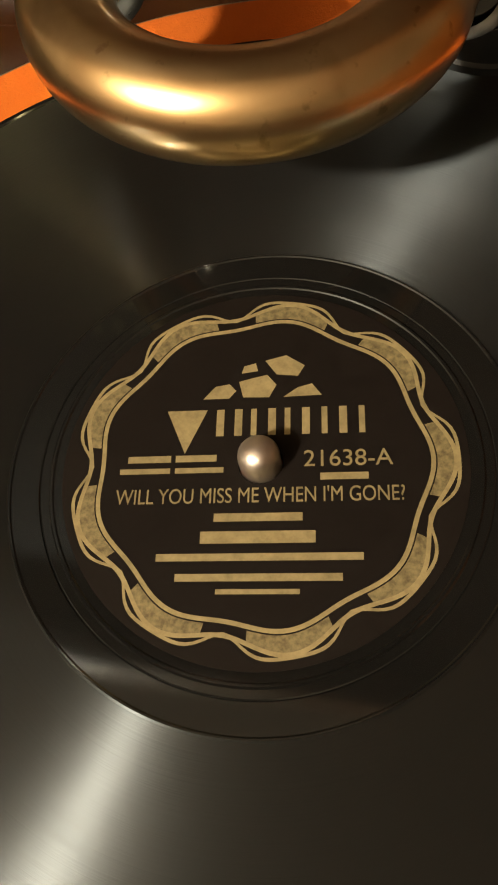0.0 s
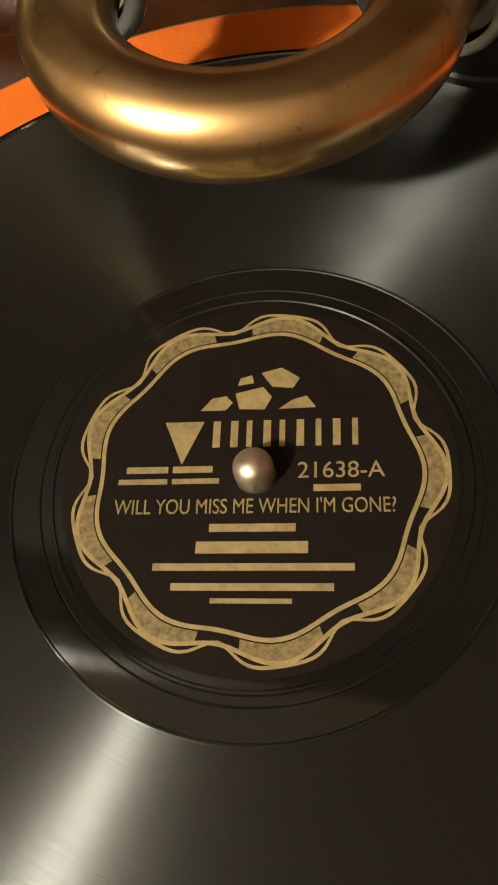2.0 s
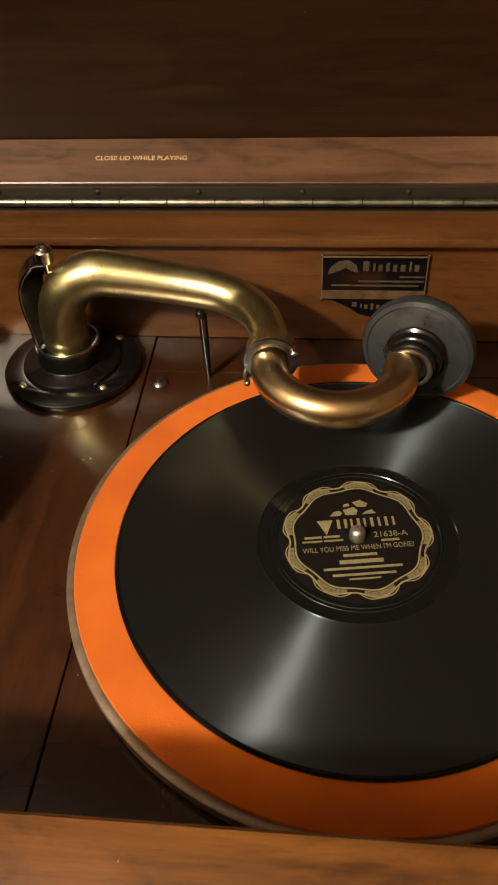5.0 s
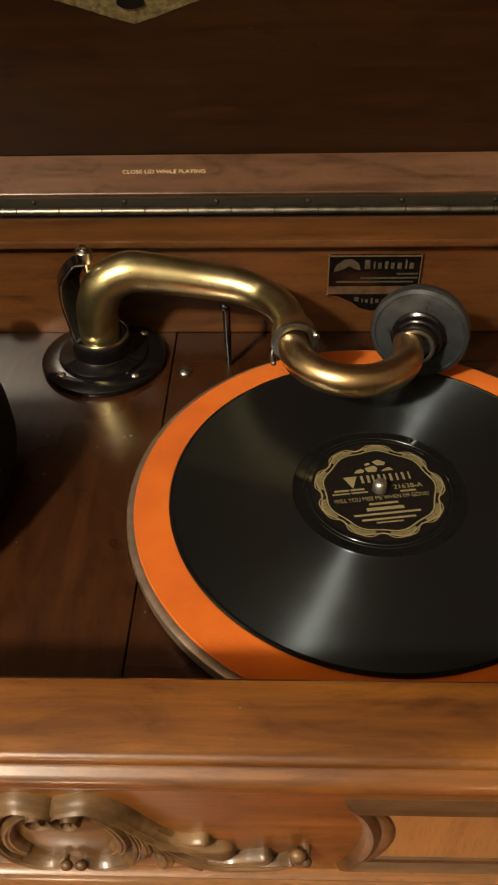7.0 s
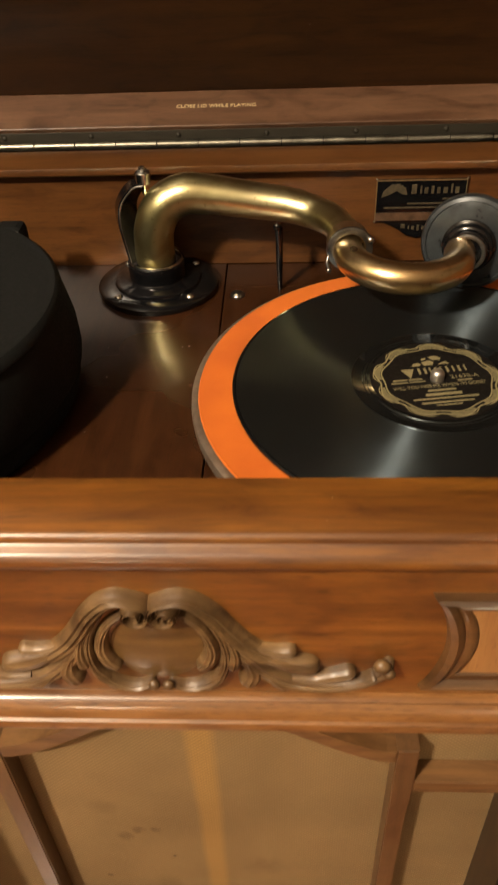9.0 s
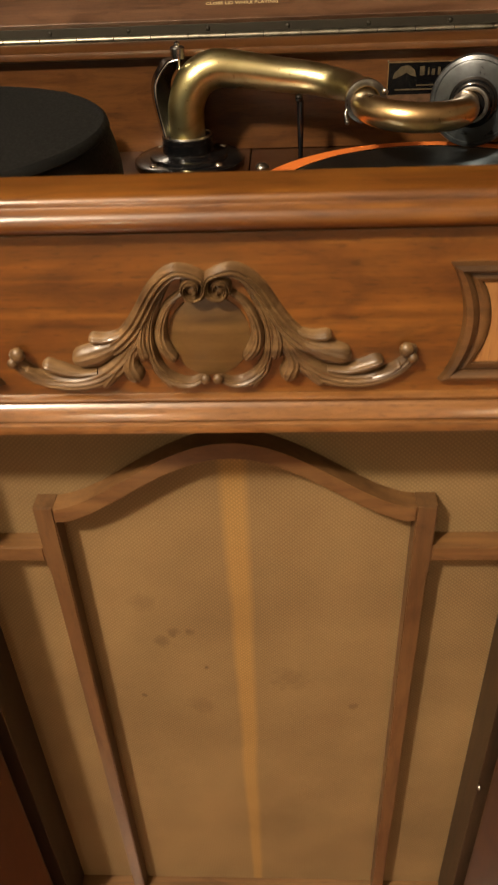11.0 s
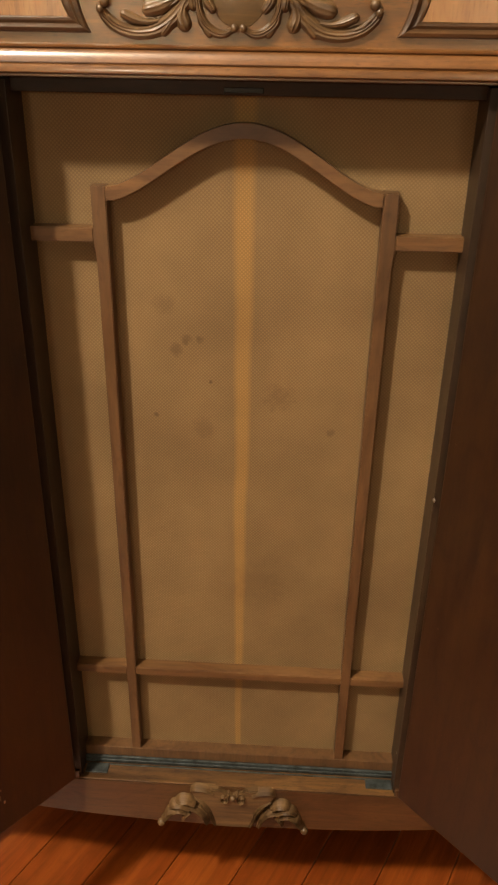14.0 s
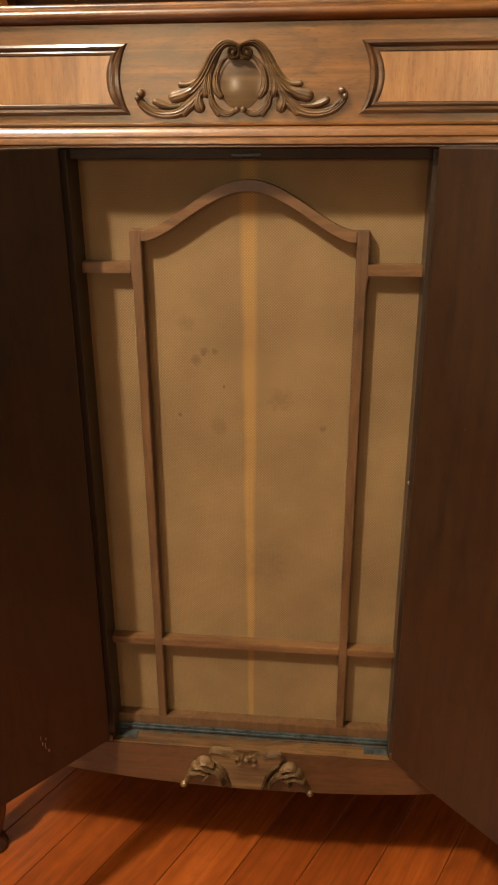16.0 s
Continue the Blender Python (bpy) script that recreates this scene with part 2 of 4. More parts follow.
def felt_material():
    m, t, b = material("orange_felt", (0.72, 0.15, 0.012), 0.95)
    b.inputs["Sheen Weight"].default_value = 0.25
    b.inputs["Sheen Tint"].default_value = (1.0, 0.45, 0.15, 1)
    place = t.nodes.new("ShaderNodeTexCoord")
    n = add(t, "ShaderNodeTexNoise", Scale=900, Detail=3, Roughness=0.7)
    n2 = add(t, "ShaderNodeTexNoise", Scale=22, Detail=4)
    for k in (n, n2):
        t.links.new(place.outputs["Object"], k.inputs[0])
    c = ramp(t, n2.outputs[0], [(0.3, (0.47, 0.091, 0.004)), (0.7, (0.60, 0.136, 0.006))])
    t.links.new(c.outputs[0], b.inputs["Base Color"])
    relief(t, b, n.outputs[0], 0.35, 0.0006)
    return m


def shellac_material():
    """Black shellac: concentric grooves stretch the gloss into streaks along the radius."""
    m, t, b = material("black_shellac", (0.0060, 0.0064, 0.0062), 0.36)
    b.inputs["Specular IOR Level"].default_value = 0.66
    b.inputs["Specular Tint"].default_value = (0.70, 0.88, 1.0, 1)
    b.inputs["IOR"].default_value = 1.6
    tang = t.nodes.new("ShaderNodeTangent")
    tang.direction_type, tang.axis = "RADIAL", "Z"
    t.links.new(tang.outputs[0], b.inputs["Tangent"])
    b.inputs["Anisotropic Rotation"].default_value = 0.25
    place = t.nodes.new("ShaderNodeTexCoord")
    dist = t.nodes.new("ShaderNodeVectorMath")
    dist.operation = "LENGTH"
    t.links.new(place.outputs["Object"], dist.inputs[0])
    rings = add(t, "ShaderNodeTexNoise", Scale=950, Detail=5, Roughness=0.8)
    rings.noise_dimensions = "1D"
    t.links.new(dist.outputs["Value"], rings.inputs["W"])
    n = add(t, "ShaderNodeTexNoise", Scale=45, Detail=4)
    t.links.new(place.outputs["Object"], n.inputs[0])
    both = t.nodes.new("ShaderNodeMath")
    both.operation = "MULTIPLY"
    t.links.new(rings.outputs[0], both.inputs[0])
    t.links.new(n.outputs[0], both.inputs[1])
    r = t.nodes.new("ShaderNodeMapRange")
    r.inputs["From Min"].default_value, r.inputs["From Max"].default_value = 0.1, 0.4
    r.inputs["To Min"].default_value, r.inputs["To Max"].default_value = 0.33, 0.45
    t.links.new(both.outputs[0], r.inputs[0])
    groove = add(t, "ShaderNodeTexNoise", Scale=1500, Detail=3, Roughness=0.7)
    groove.noise_dimensions = "1D"
    t.links.new(dist.outputs["Value"], groove.inputs["W"])
    grooved = t.nodes.new("ShaderNodeMath")
    grooved.operation = "GREATER_THAN"
    grooved.inputs[1].default_value = 0.0528
    t.links.new(dist.outputs["Value"], grooved.inputs[0])
    inside = t.nodes.new("ShaderNodeMath")
    inside.operation = "LESS_THAN"
    inside.inputs[1].default_value = 0.1247
    t.links.new(dist.outputs["Value"], inside.inputs[0])
    cut = t.nodes.new("ShaderNodeMath")
    cut.operation = "MULTIPLY"
    t.links.new(grooved.outputs[0], cut.inputs[0])
    t.links.new(inside.outputs[0], cut.inputs[1])
    grooved = cut
    rough = t.nodes.new("ShaderNodeMix")
    rough.inputs[2].default_value = 0.07
    t.links.new(grooved.outputs[0], rough.inputs[0])
    t.links.new(r.outputs[0], rough.inputs[3])
    t.links.new(rough.outputs[0], b.inputs["Roughness"])
    aniso = t.nodes.new("ShaderNodeMath")
    aniso.operation = "MULTIPLY"
    aniso.inputs[1].default_value = 1.0
    t.links.new(grooved.outputs[0], aniso.inputs[0])
    t.links.new(aniso.outputs[0], b.inputs["Anisotropic"])
    cut_depth = t.nodes.new("ShaderNodeMath")
    cut_depth.operation = "MULTIPLY"
    t.links.new(grooved.outputs[0], cut_depth.inputs[0])
    t.links.new(groove.outputs[0], cut_depth.inputs[1])
    relief(t, b, cut_depth.outputs[0], 0.09, 0.0003)
    return m


def cloth_material():
    """Woven grille cloth, gold brown, with a paler stripe down the middle and a few stains."""
    m, t, b = material("woven_grille_cloth", (0.30, 0.18, 0.065), 0.75)
    place = t.nodes.new("ShaderNodeTexCoord")
    spot = t.nodes.new("ShaderNodeSeparateXYZ")
    t.links.new(place.outputs["Object"], spot.inputs[0])
    diag = add(t, "ShaderNodeMapping", Rotation=(0, radians(45), 0))
    t.links.new(place.outputs["Object"], diag.inputs[0])
    weave = []
    for axis in ("X", "Z"):
        w = add(t, "ShaderNodeTexWave", Scale=137, Distortion=0.8, Detail=2)
        w.bands_direction = axis
        t.links.new(diag.outputs[0], w.inputs[0])
        weave.append(w.outputs["Fac"])
    cross = t.nodes.new("ShaderNodeMath")
    cross.operation = "MULTIPLY"
    t.links.new(weave[0], cross.inputs[0])
    t.links.new(weave[1], cross.inputs[1])
    base = ramp(t, cross.outputs[0], [(0.0, (0.176, 0.108, 0.0425)), (0.6, (0.241, 0.150, 0.0605))])
    n = add(t, "ShaderNodeTexNoise", Scale=9, Detail=4)
    t.links.new(place.outputs["Object"], n.inputs[0])
    tone = ramp(t, n.outputs[0], [(0.3, (0.76, 0.74, 0.71)), (0.7, (1.12, 1.12, 1.12))])
    c = mixed(t, 1.0, base.outputs[0], tone.outputs[0], "MULTIPLY")
    # the stripe wavers a little and narrows towards its foot, where it fades out
    waver = add(t, "ShaderNodeTexNoise", Scale=9.0, Detail=2)
    waver.noise_dimensions = "1D"
    t.links.new(spot.outputs["Z"], waver.inputs["W"])
    sway = t.nodes.new("ShaderNodeMath")
    sway.operation = "MULTIPLY_ADD"
    sway.inputs[1].default_value, sway.inputs[2].default_value = 0.005, -0.0025
    t.links.new(waver.outputs[0], sway.inputs[0])
    centred = t.nodes.new("ShaderNodeMath")
    centred.operation = "SUBTRACT"
    t.links.new(spot.outputs["X"], centred.inputs[0])
    t.links.new(sway.outputs[0], centred.inputs[1])
    away = t.nodes.new("ShaderNodeMath")
    away.operation = "ABSOLUTE"
    t.links.new(centred.outputs[0], away.inputs[0])
    breadth = t.nodes.new("ShaderNodeMapRange")
    breadth.inputs["From Min"].default_value, breadth.inputs["From Max"].default_value = -0.34, 0.30
    breadth.inputs["To Min"].default_value, breadth.inputs["To Max"].default_value = 0.0042, 0.0112
    t.links.new(spot.outputs["Z"], breadth.inputs[0])
    share = t.nodes.new("ShaderNodeMath")
    share.operation = "DIVIDE"
    t.links.new(away.outputs[0], share.inputs[0])
    t.links.new(breadth.outputs[0], share.inputs[1])
    stripe = ramp(t, share.outputs[0], [(0.0, (1, 1, 1)), (0.45, (1, 1, 1)), (1.0, (0, 0, 0))])
    c = mixed(t, stripe.outputs[0], c, mixed(t, 1.0, c, (1.46, 1.34, 1.0), "MULTIPLY"))
    for sx, sz, r, k in ((-0.051, 0.143, 0.0055, 0.5), (-0.039, 0.144, 0.0045, 0.5), (-0.060, 0.133, 0.0075, 0.4), (-0.029, 0.103, 0.0020, 0.8), (-0.081, 0.068, 0.0038, 0.6), (0.083, 0.056, 0.0045, 0.4), (0.035, 0.090, 0.0150, 0.25), (-0.069, 0.177, 0.0120, 0.22), (-0.035, 0.057, 0.0130, 0.2), (0.020, -0.120, 0.030, 0.15)):
        gap = t.nodes.new("ShaderNodeVectorMath")
        gap.operation = "DISTANCE"
        gap.inputs[1].default_value = (sx, -0.0035, sz)
        wob = add(t, "ShaderNodeTexNoise", Scale=160, Detail=2)
        t.links.new(place.outputs["Object"], wob.inputs[0])
        shift = t.nodes.new("ShaderNodeVectorMath")
        shift.operation = "MULTIPLY_ADD"
        shift.inputs[1].default_value = (r * 1.6,) * 3
        t.links.new(wob.outputs["Color"], shift.inputs[0])
        t.links.new(place.outputs["Object"], shift.inputs[2])
        gap.inputs[1].default_value = (sx + r * 0.8, -0.0035 + r * 0.8, sz + r * 0.8)
        t.links.new(shift.outputs[0], gap.inputs[0])
        mask = t.nodes.new("ShaderNodeMapRange")
        mask.inputs["From Min"].default_value, mask.inputs["From Max"].default_value = r * 0.35, r
        mask.inputs["To Min"].default_value, mask.inputs["To Max"].default_value = min(0.9, k * 1.3), 0.0
        t.links.new(gap.outputs["Value"], mask.inputs[0])
        c = mixed(t, mask.outputs[0], c, (0.090, 0.048, 0.014))
    t.links.new(c, b.inputs["Base Color"])
    relief(t, b, cross.outputs[0], 0.35, 0.0005)
    return m


felt = felt_material()
shellac = shellac_material()
cloth = cloth_material()


def pine_material():
    m = wood("orange_pine_floor", (0.180, 0.036, 0.005), (0.282, 0.064, 0.0095), (0.37, 0.097, 0.016), "y", 0.30, 0.7, 0.06, 6.6, 0.35)
    t = m.node_tree
    b = t.nodes["Principled BSDF"]
    info = t.nodes.new("ShaderNodeObjectInfo")
    tone = ramp(t, info.outputs["Random"], [(0.0, (0.75, 0.70, 0.65)), (1.0, (1.1, 1.08, 1.05))])
    was = b.inputs["Base Color"].links[0].from_socket
    t.links.new(mixed(t, 1.0, was, tone.outputs[0], "MULTIPLY"), b.inputs["Base Color"])
    return m


pine = pine_material()


# ---- mesh helpers ----
def link(name, bm, mat, parent=None, label="", smooth=False):
    me = bpy.data.meshes.new(name)
    bmesh.ops.recalc_face_normals(bm, faces=bm.faces)
    bm.to_mesh(me)
    bm.free()
    me.materials.append(mat)
    if smooth:
        me.set_sharp_from_angle(angle=radians(40))
        for p in me.polygons:
            p.use_smooth = True
    ob = new(name, me)
    if parent is not None:
        ob.parent = parent
    if label:
        tagged(ob, label)
    return ob


LIFT = 0.0  # height given to the parts of the case, which stands a little higher than its deck


def part(name, bm, mat, parent, label="", smooth=False):
    ob = link(name, bm, mat, parent, label, smooth)
    if parent.name == "phonograph":
        ob.location.z = LIFT
    return ob


def block(x0, x1, y0, y1, z0, z1, bevel=0.0015, segments=2):
    bm = bmesh.new()
    bmesh.ops.create_cube(bm, size=1)
    for v in bm.verts:
        v.co = ((x0 + x1) / 2 + v.co.x * (x1 - x0), (y0 + y1) / 2 + v.co.y * (y1 - y0), (z0 + z1) / 2 + v.co.z * (z1 - z0))
    if bevel:
        bmesh.ops.bevel(bm, geom=bm.edges, offset=bevel, segments=segments, affect="EDGES", profile=0.5)
    return bm


def lathe(profile, steps=48, centre=(0, 0, 0), turn=None):
    """A turned body from (radius, height) pairs, closed where the radius is 0."""
    bm = bmesh.new()
    rings = []
    for r, z in profile:
        if r < 1e-6:
            rings.append([bm.verts.new((0, 0, z))])
        else:
            rings.append([bm.verts.new((r * math.cos(2 * math.pi * k / steps), r * math.sin(2 * math.pi * k / steps), z)) for k in range(steps)])
    for a, b in zip(rings, rings[1:]):
        for k in range(steps):
            j = (k + 1) % steps
            if len(a) == 1 and len(b) == 1:
                continue
            if len(a) == 1:
                bm.faces.new((a[0], b[k], b[j]))
            elif len(b) == 1:
                bm.faces.new((a[k], a[j], b[0]))
            else:
                bm.faces.new((a[k], a[j], b[j], b[k]))
    m = Matrix.Translation(centre) @ (turn.to_4x4() if turn else Matrix())
    bmesh.ops.transform(bm, matrix=m, verts=bm.verts)
    return bm


def smooth_path(points, steps=8):
    """Catmull-Rom through the points."""
    pts = [Vector(p) for p in points]
    pts = [2 * pts[0] - pts[1]] + pts + [2 * pts[-1] - pts[-2]]
    out = []
    for i in range(1, len(pts) - 2):
        a, b, c, d = pts[i - 1 : i + 3]
        for k in range(steps):
            s = k / steps
            out.append(0.5 * ((2 * b) + (c - a) * s + (2 * a - 5 * b + 4 * c - d) * s * s + (3 * b - a - 3 * c + d) * s**3))
    out.append(pts[-2])
    return out


def tube(points, radii, steps=8, around=20, caps=True):
    """A round tube along a smooth path; radii are given at the points."""
    path = smooth_path(points, steps)
    rad = np.interp(np.linspace(0, len(points) - 1, len(path)), range(len(points)), radii)
    bm = bmesh.new()
    up, rings = Vector((0.03, 0.05, 1)).normalized(), []
    for i, p in enumerate(path):
        d = (path[min(i + 1, len(path) - 1)] - path[max(i - 1, 0)]).normalized()
        side = d.cross(up)
        if side.length < 0.2:
            side = d.cross(Vector((0, 1, 0)))
        if rings:
            side = (last - d * last.dot(d)).normalized()
        side.normalize()
        last = side
        other = d.cross(side)
        rings.append([bm.verts.new(p + float(rad[i]) * (math.cos(a) * side + math.sin(a) * other)) for a in (2 * math.pi * k / around for k in range(around))])
    for a, b in zip(rings, rings[1:]):
        for k in range(around):
            j = (k + 1) % around
            bm.faces.new((a[k], a[j], b[j], b[k]))
    if caps:
        bm.faces.new(rings[0])
        bm.faces.new(rings[-1])
    return bm


def run(profile, x0, x1, axis="x"):
    """A moulding: a closed (depth, height) outline drawn out along x, or along y with depth as x."""
    bm = bmesh.new()
    ends = []
    for e in (x0, x1):
        ends.append([bm.verts.new((e, d, z) if axis == "x" else (d, e, z)) for d, z in profile])
    n = len(profile)
    for k in range(n):
        j = (k + 1) % n
        bm.faces.new((ends[0][k], ends[0][j], ends[1][j], ends[1][k]))
    bm.faces.new(ends[0])
    bm.faces.new(ends[1])
    return bm


def slab(outline, y0, y1, bevel=0.0):
    """An upright plate: an (x, z) outline between two depths."""
    bm = bmesh.new()
    a = [bm.verts.new((x, y0, z)) for x, z in outline]
    b = [bm.verts.new((x, y1, z)) for x, z in outline]
    n = len(outline)
    for k in range(n):
        j = (k + 1) % n
        bm.faces.new((a[k], a[j], b[j], b[k]))
    fa = bm.faces.new(a)
    bm.faces.new(b)
    if bevel:
        bmesh.ops.bevel(bm, geom=[e for e in bm.edges if e in fa.edges[:]], offset=bevel, segments=2, affect="EDGES")
    return bm


def merge(*parts):
    """Joins several bmeshes into the first."""
    first = parts[0]
    for p in parts[1:]:
        me = bpy.data.meshes.new("scratch")
        p.to_mesh(me)
        p.free()
        first.from_mesh(me)
        bpy.data.meshes.remove(me)
    return first


def moved(bm, m):
    bmesh.ops.transform(bm, matrix=m, verts=bm.verts)
    return bm


def lettering(name, text, size, m, mat, parent, depth=0.00012, label="", stretch=1.0):
    c = bpy.data.curves.new(name, "FONT")
    c.body, c.size, c.extrude, c.align_x, c.align_y = text, size, depth, "CENTER", "CENTER"
    ob = bpy.data.objects.new(name, c)
    scene.collection.objects.link(ob)
    bpy.context.view_layer.update()
    me = bpy.data.meshes.new_from_object(ob.evaluated_get(bpy.context.evaluated_depsgraph_get()))
    bpy.data.objects.remove(ob)
    me.transform(m @ Matrix.Diagonal((stretch, 1, 1, 1)))
    me.materials.clear()
    me.materials.append(mat)
    made = new(name, me)
    made.parent = parent
    if label:
        tagged(made, label)
    return made


# ---- the room ----
CASE_LIFT = 0.009
FLOOR = -0.10 + CASE_LIFT
XC = -0.1448
floor = new("floor")
tagged(floor, "glossy orange pine plank floor with dark joints", "floor", kind="structure")
part("subfloor", block(-2.6, 2.4, -3.2, 0.42, FLOOR - 0.05, FLOOR - 0.021, 0), iron_dark, floor)
for nm, b in (
    ("wall_north", block(-2.6, 2.4, 0.42, 0.52, FLOOR, 2.55, 0)),
    ("wall_south", block(-2.6, 2.4, -3.3, -3.2, FLOOR, 2.55, 0)),
    ("wall_west", block(-2.7, -2.6, -3.2, 0.42, FLOOR, 2.55, 0)),
    ("wall_east", block(2.4, 2.5, -3.2, 0.42, FLOOR, 2.55, 0)),
    ("ceiling", block(-2.7, 2.5, -3.3, 0.52, 2.55, 2.6, 0)),
):
    tagged(link(nm, b, ceiling_paint if nm == "ceiling" else plaster), ("plain cream painted " if nm == "ceiling" else "plain warm beige painted plaster ") + nm.split("_")[0] + (" over the whole room" if nm == "ceiling" else ""), nm.split("_")[0], kind="structure")

# ---- the phonograph ----
phono = new("phonograph")
phono.location = (0, 0, 0)
tagged(phono, "tall carved mahogany phonograph cabinet with open lid and doors", "phonograph")

XL, XR, YF, YB = XC - 0.394, XC + 0.394, -0.200, 0.245
# carcass
LIFT = CASE_LIFT
FLOOR -= LIFT  # the case is laid out LIFT too low and raised part by part
for nm, x0, x1 in (("side_panel", XL, XL + 0.024), ("side_panel", XR - 0.024, XR)):
    part(nm, block(x0, x1, YF + 0.001, YB, 0.10, 0.984), wood_z, phono)
part("back_panel", block(XL + 0.024, XR - 0.024, YB - 0.012, YB, 0.10, 0.985), wood_x, phono)
part("bottom_board", block(XL + 0.024, XR - 0.024, YF + 0.03, YB - 0.012, 0.10, 0.118), wood_x, phono)

# top rail: mitred moulding round the four sides, the inside edge at the well
RAIL = [(0.024, 0.983), (0.024, 0.9985), (0.0225, 1.0), (-0.0060, 1.0), (-0.0078, 0.9992), (-0.0086, 0.9977), (-0.0086, 0.9962), (-0.0094, 0.9953), (-0.0118, 0.9945), (-0.0138, 0.9925), (-0.0144, 0.9898), (-0.0136, 0.9872), (-0.0110, 0.9853), (-0.0075, 0.9845), (-0.0060, 0.9835), (0.0, 0.983)]
part("front_rail", run([(YF + d, z) for d, z in RAIL], XL - 0.0145, XR + 0.0145), wood_rail, phono, smooth=True)
part("side_rail", run([(XL + d, z) for d, z in RAIL], YF + 0.0245, YB, "y"), wood_y, phono, smooth=True)
part("side_rail", run([(XR - d, z) for d, z in RAIL], YF + 0.0245, YB, "y"), wood_y, phono, smooth=True)

# frieze below the front rail
FF = YF - 0.0065
part("frieze_board", block(XL, XR, FF, YF + 0.0237, 0.8765, 0.9828, 0.0005), wood_frieze, phono)
LOW = [(0.012, 0.8785), (0.012, 0.9), (-0.0060, 0.8988), (-0.0092, 0.8984), (-0.0106, 0.8974), (-0.0104, 0.8962), (-0.0088, 0.8954), (-0.0104, 0.8942), (-0.0120, 0.8918), (-0.0130, 0.8890), (-0.0136, 0.8868), (-0.0122, 0.8856), (-0.0142, 0.8846), (-0.0148, 0.8825), (-0.0146, 0.8798), (-0.010, 0.8785)]
part("frieze_moulding", run([(YF + d, z) for d, z in LOW], XL - 0.008, XR + 0.008), wood_low, phono, smooth=True)


def frieze_panel(x_in, x_out, sign):
    """A raised moulded frame whose inner end curves, round a veneered panel. sign: 1 for the one towards +x."""
    z0, z1 = 0.9055, 0.9670

    def bound(inset):
        pts = [(x_in + sign * inset * 1.6 + sign * (0.0088 - 0.28 * inset) * math.sin(math.pi * s) ** 0.8, z0 + inset + (z1 - z0 - 2 * inset) * s) for s in (k / 14 for k in range(15))]
        return pts + [(x_out - sign * inset, z1 - inset), (x_out - sign * inset, z0 + inset)]

    steps = [(0.0, 0.0), (0.0008, 0.0035), (0.003, 0.0045), (0.0048, 0.0030), (0.0056, 0.0012), (0.0075, 0.0022), (0.0092, 0.0016), (0.0105, -0.0008)]
    bm = bmesh.new()
    rows = []
    for inset, proud in steps:
        rows.append([bm.verts.new((x, FF - proud, z)) for x, z in bound(inset)])
    for a, b in zip(rows, rows[1:]):
        for k in range(len(a)):
            j = (k + 1) % len(a)
            bm.faces.new((a[k], a[j], b[j], b[k]))
    frame_ob = part("panel_moulding", bm, wood_edge, phono, smooth=True)
    part("panel_veneer", slab(bound(0.0100), FF - 0.0006, FF + 0.002), wood_panel, frame_ob, "lighter veneer panel")


frieze_panel(XC + 0.1075, XR - 0.022, 1)
frieze_panel(XC - 0.1075, XL + 0.022, -1)


# carved ornament
def ribbon(points, widths, heights, y, ridge=0.35, steps=7, tip=True):
    """A carved scroll or leaf lying on an upright face: a curved ribbon, round across, with a groove beside a raised vein."""
    path = smooth_path([(x, 0, z) for x, z in points], steps)
    at = np.linspace(0, len(points) - 1, len(path))
    w = np.interp(at, range(len(points)), widths)
    h = np.interp(at, range(len(points)), heights)
    if tip:
        d = (path[-1] - path[-2]).normalized()
        last_w, last_h = w[-1], h[-1]
        for k in range(1, 6):
            a = math.pi / 2 * k / 5.4
            path.append(path[-1] + d * last_w * (math.sin(a) - math.sin(a - math.pi / 10.8)))
            w, h = np.append(w, last_w * math.cos(a)), np.append(h, last_h * (0.35 + 0.65 * math.cos(a)))
    bm = bmesh.new()
    rows = []
    across = [-1 + k / 8 for k in range(17)]
    for i, p in enumerate(path):
        d = (path[min(i + 1, len(path) - 1)] - path[max(i - 1, 0)]).normalized()
        n = Vector((-d.z, 0, d.x))
        row = []
        for a in across:
            lift = math.sqrt(max(0.0, 1 - a * a)) * (1 - ridge * math.sin(2 * math.pi * a) ** 2)
            row.append(bm.verts.new((p.x + n.x * w[i] * a, y - h[i] * lift + (0.0006 if abs(a) == 1 else 0), p.z + n.z * w[i] * a)))
        rows.append(row)
    for a, b in zip(rows, rows[1:]):
        for k in range(len(across) - 1):
            bm.faces.new((a[k], a[k + 1], b[k + 1], b[k]))
    bm.faces.new(rows[0])
    bm.faces.new(rows[-1])
    return bm


def spiral(cx, cz, r0, r1, a0, a1, n=9):
    return [(cx + (r0 + (r1 - r0) * k / n) * math.cos(radians(a0 + (a1 - a0) * k / n)), cz + (r0 + (r1 - r0) * k / n) * math.sin(radians(a0 + (a1 - a0) * k / n))) for k in range(n + 1)]


def bead(x, y, z, r, flat=0.8):
    bm = bmesh.new()
    bmesh.ops.create_uvsphere(bm, u_segments=14, v_segments=10, radius=r)
    return moved(bm, Matrix.Translation((x, y, z)) @ Matrix.Diagonal((1, flat, 1, 1)))


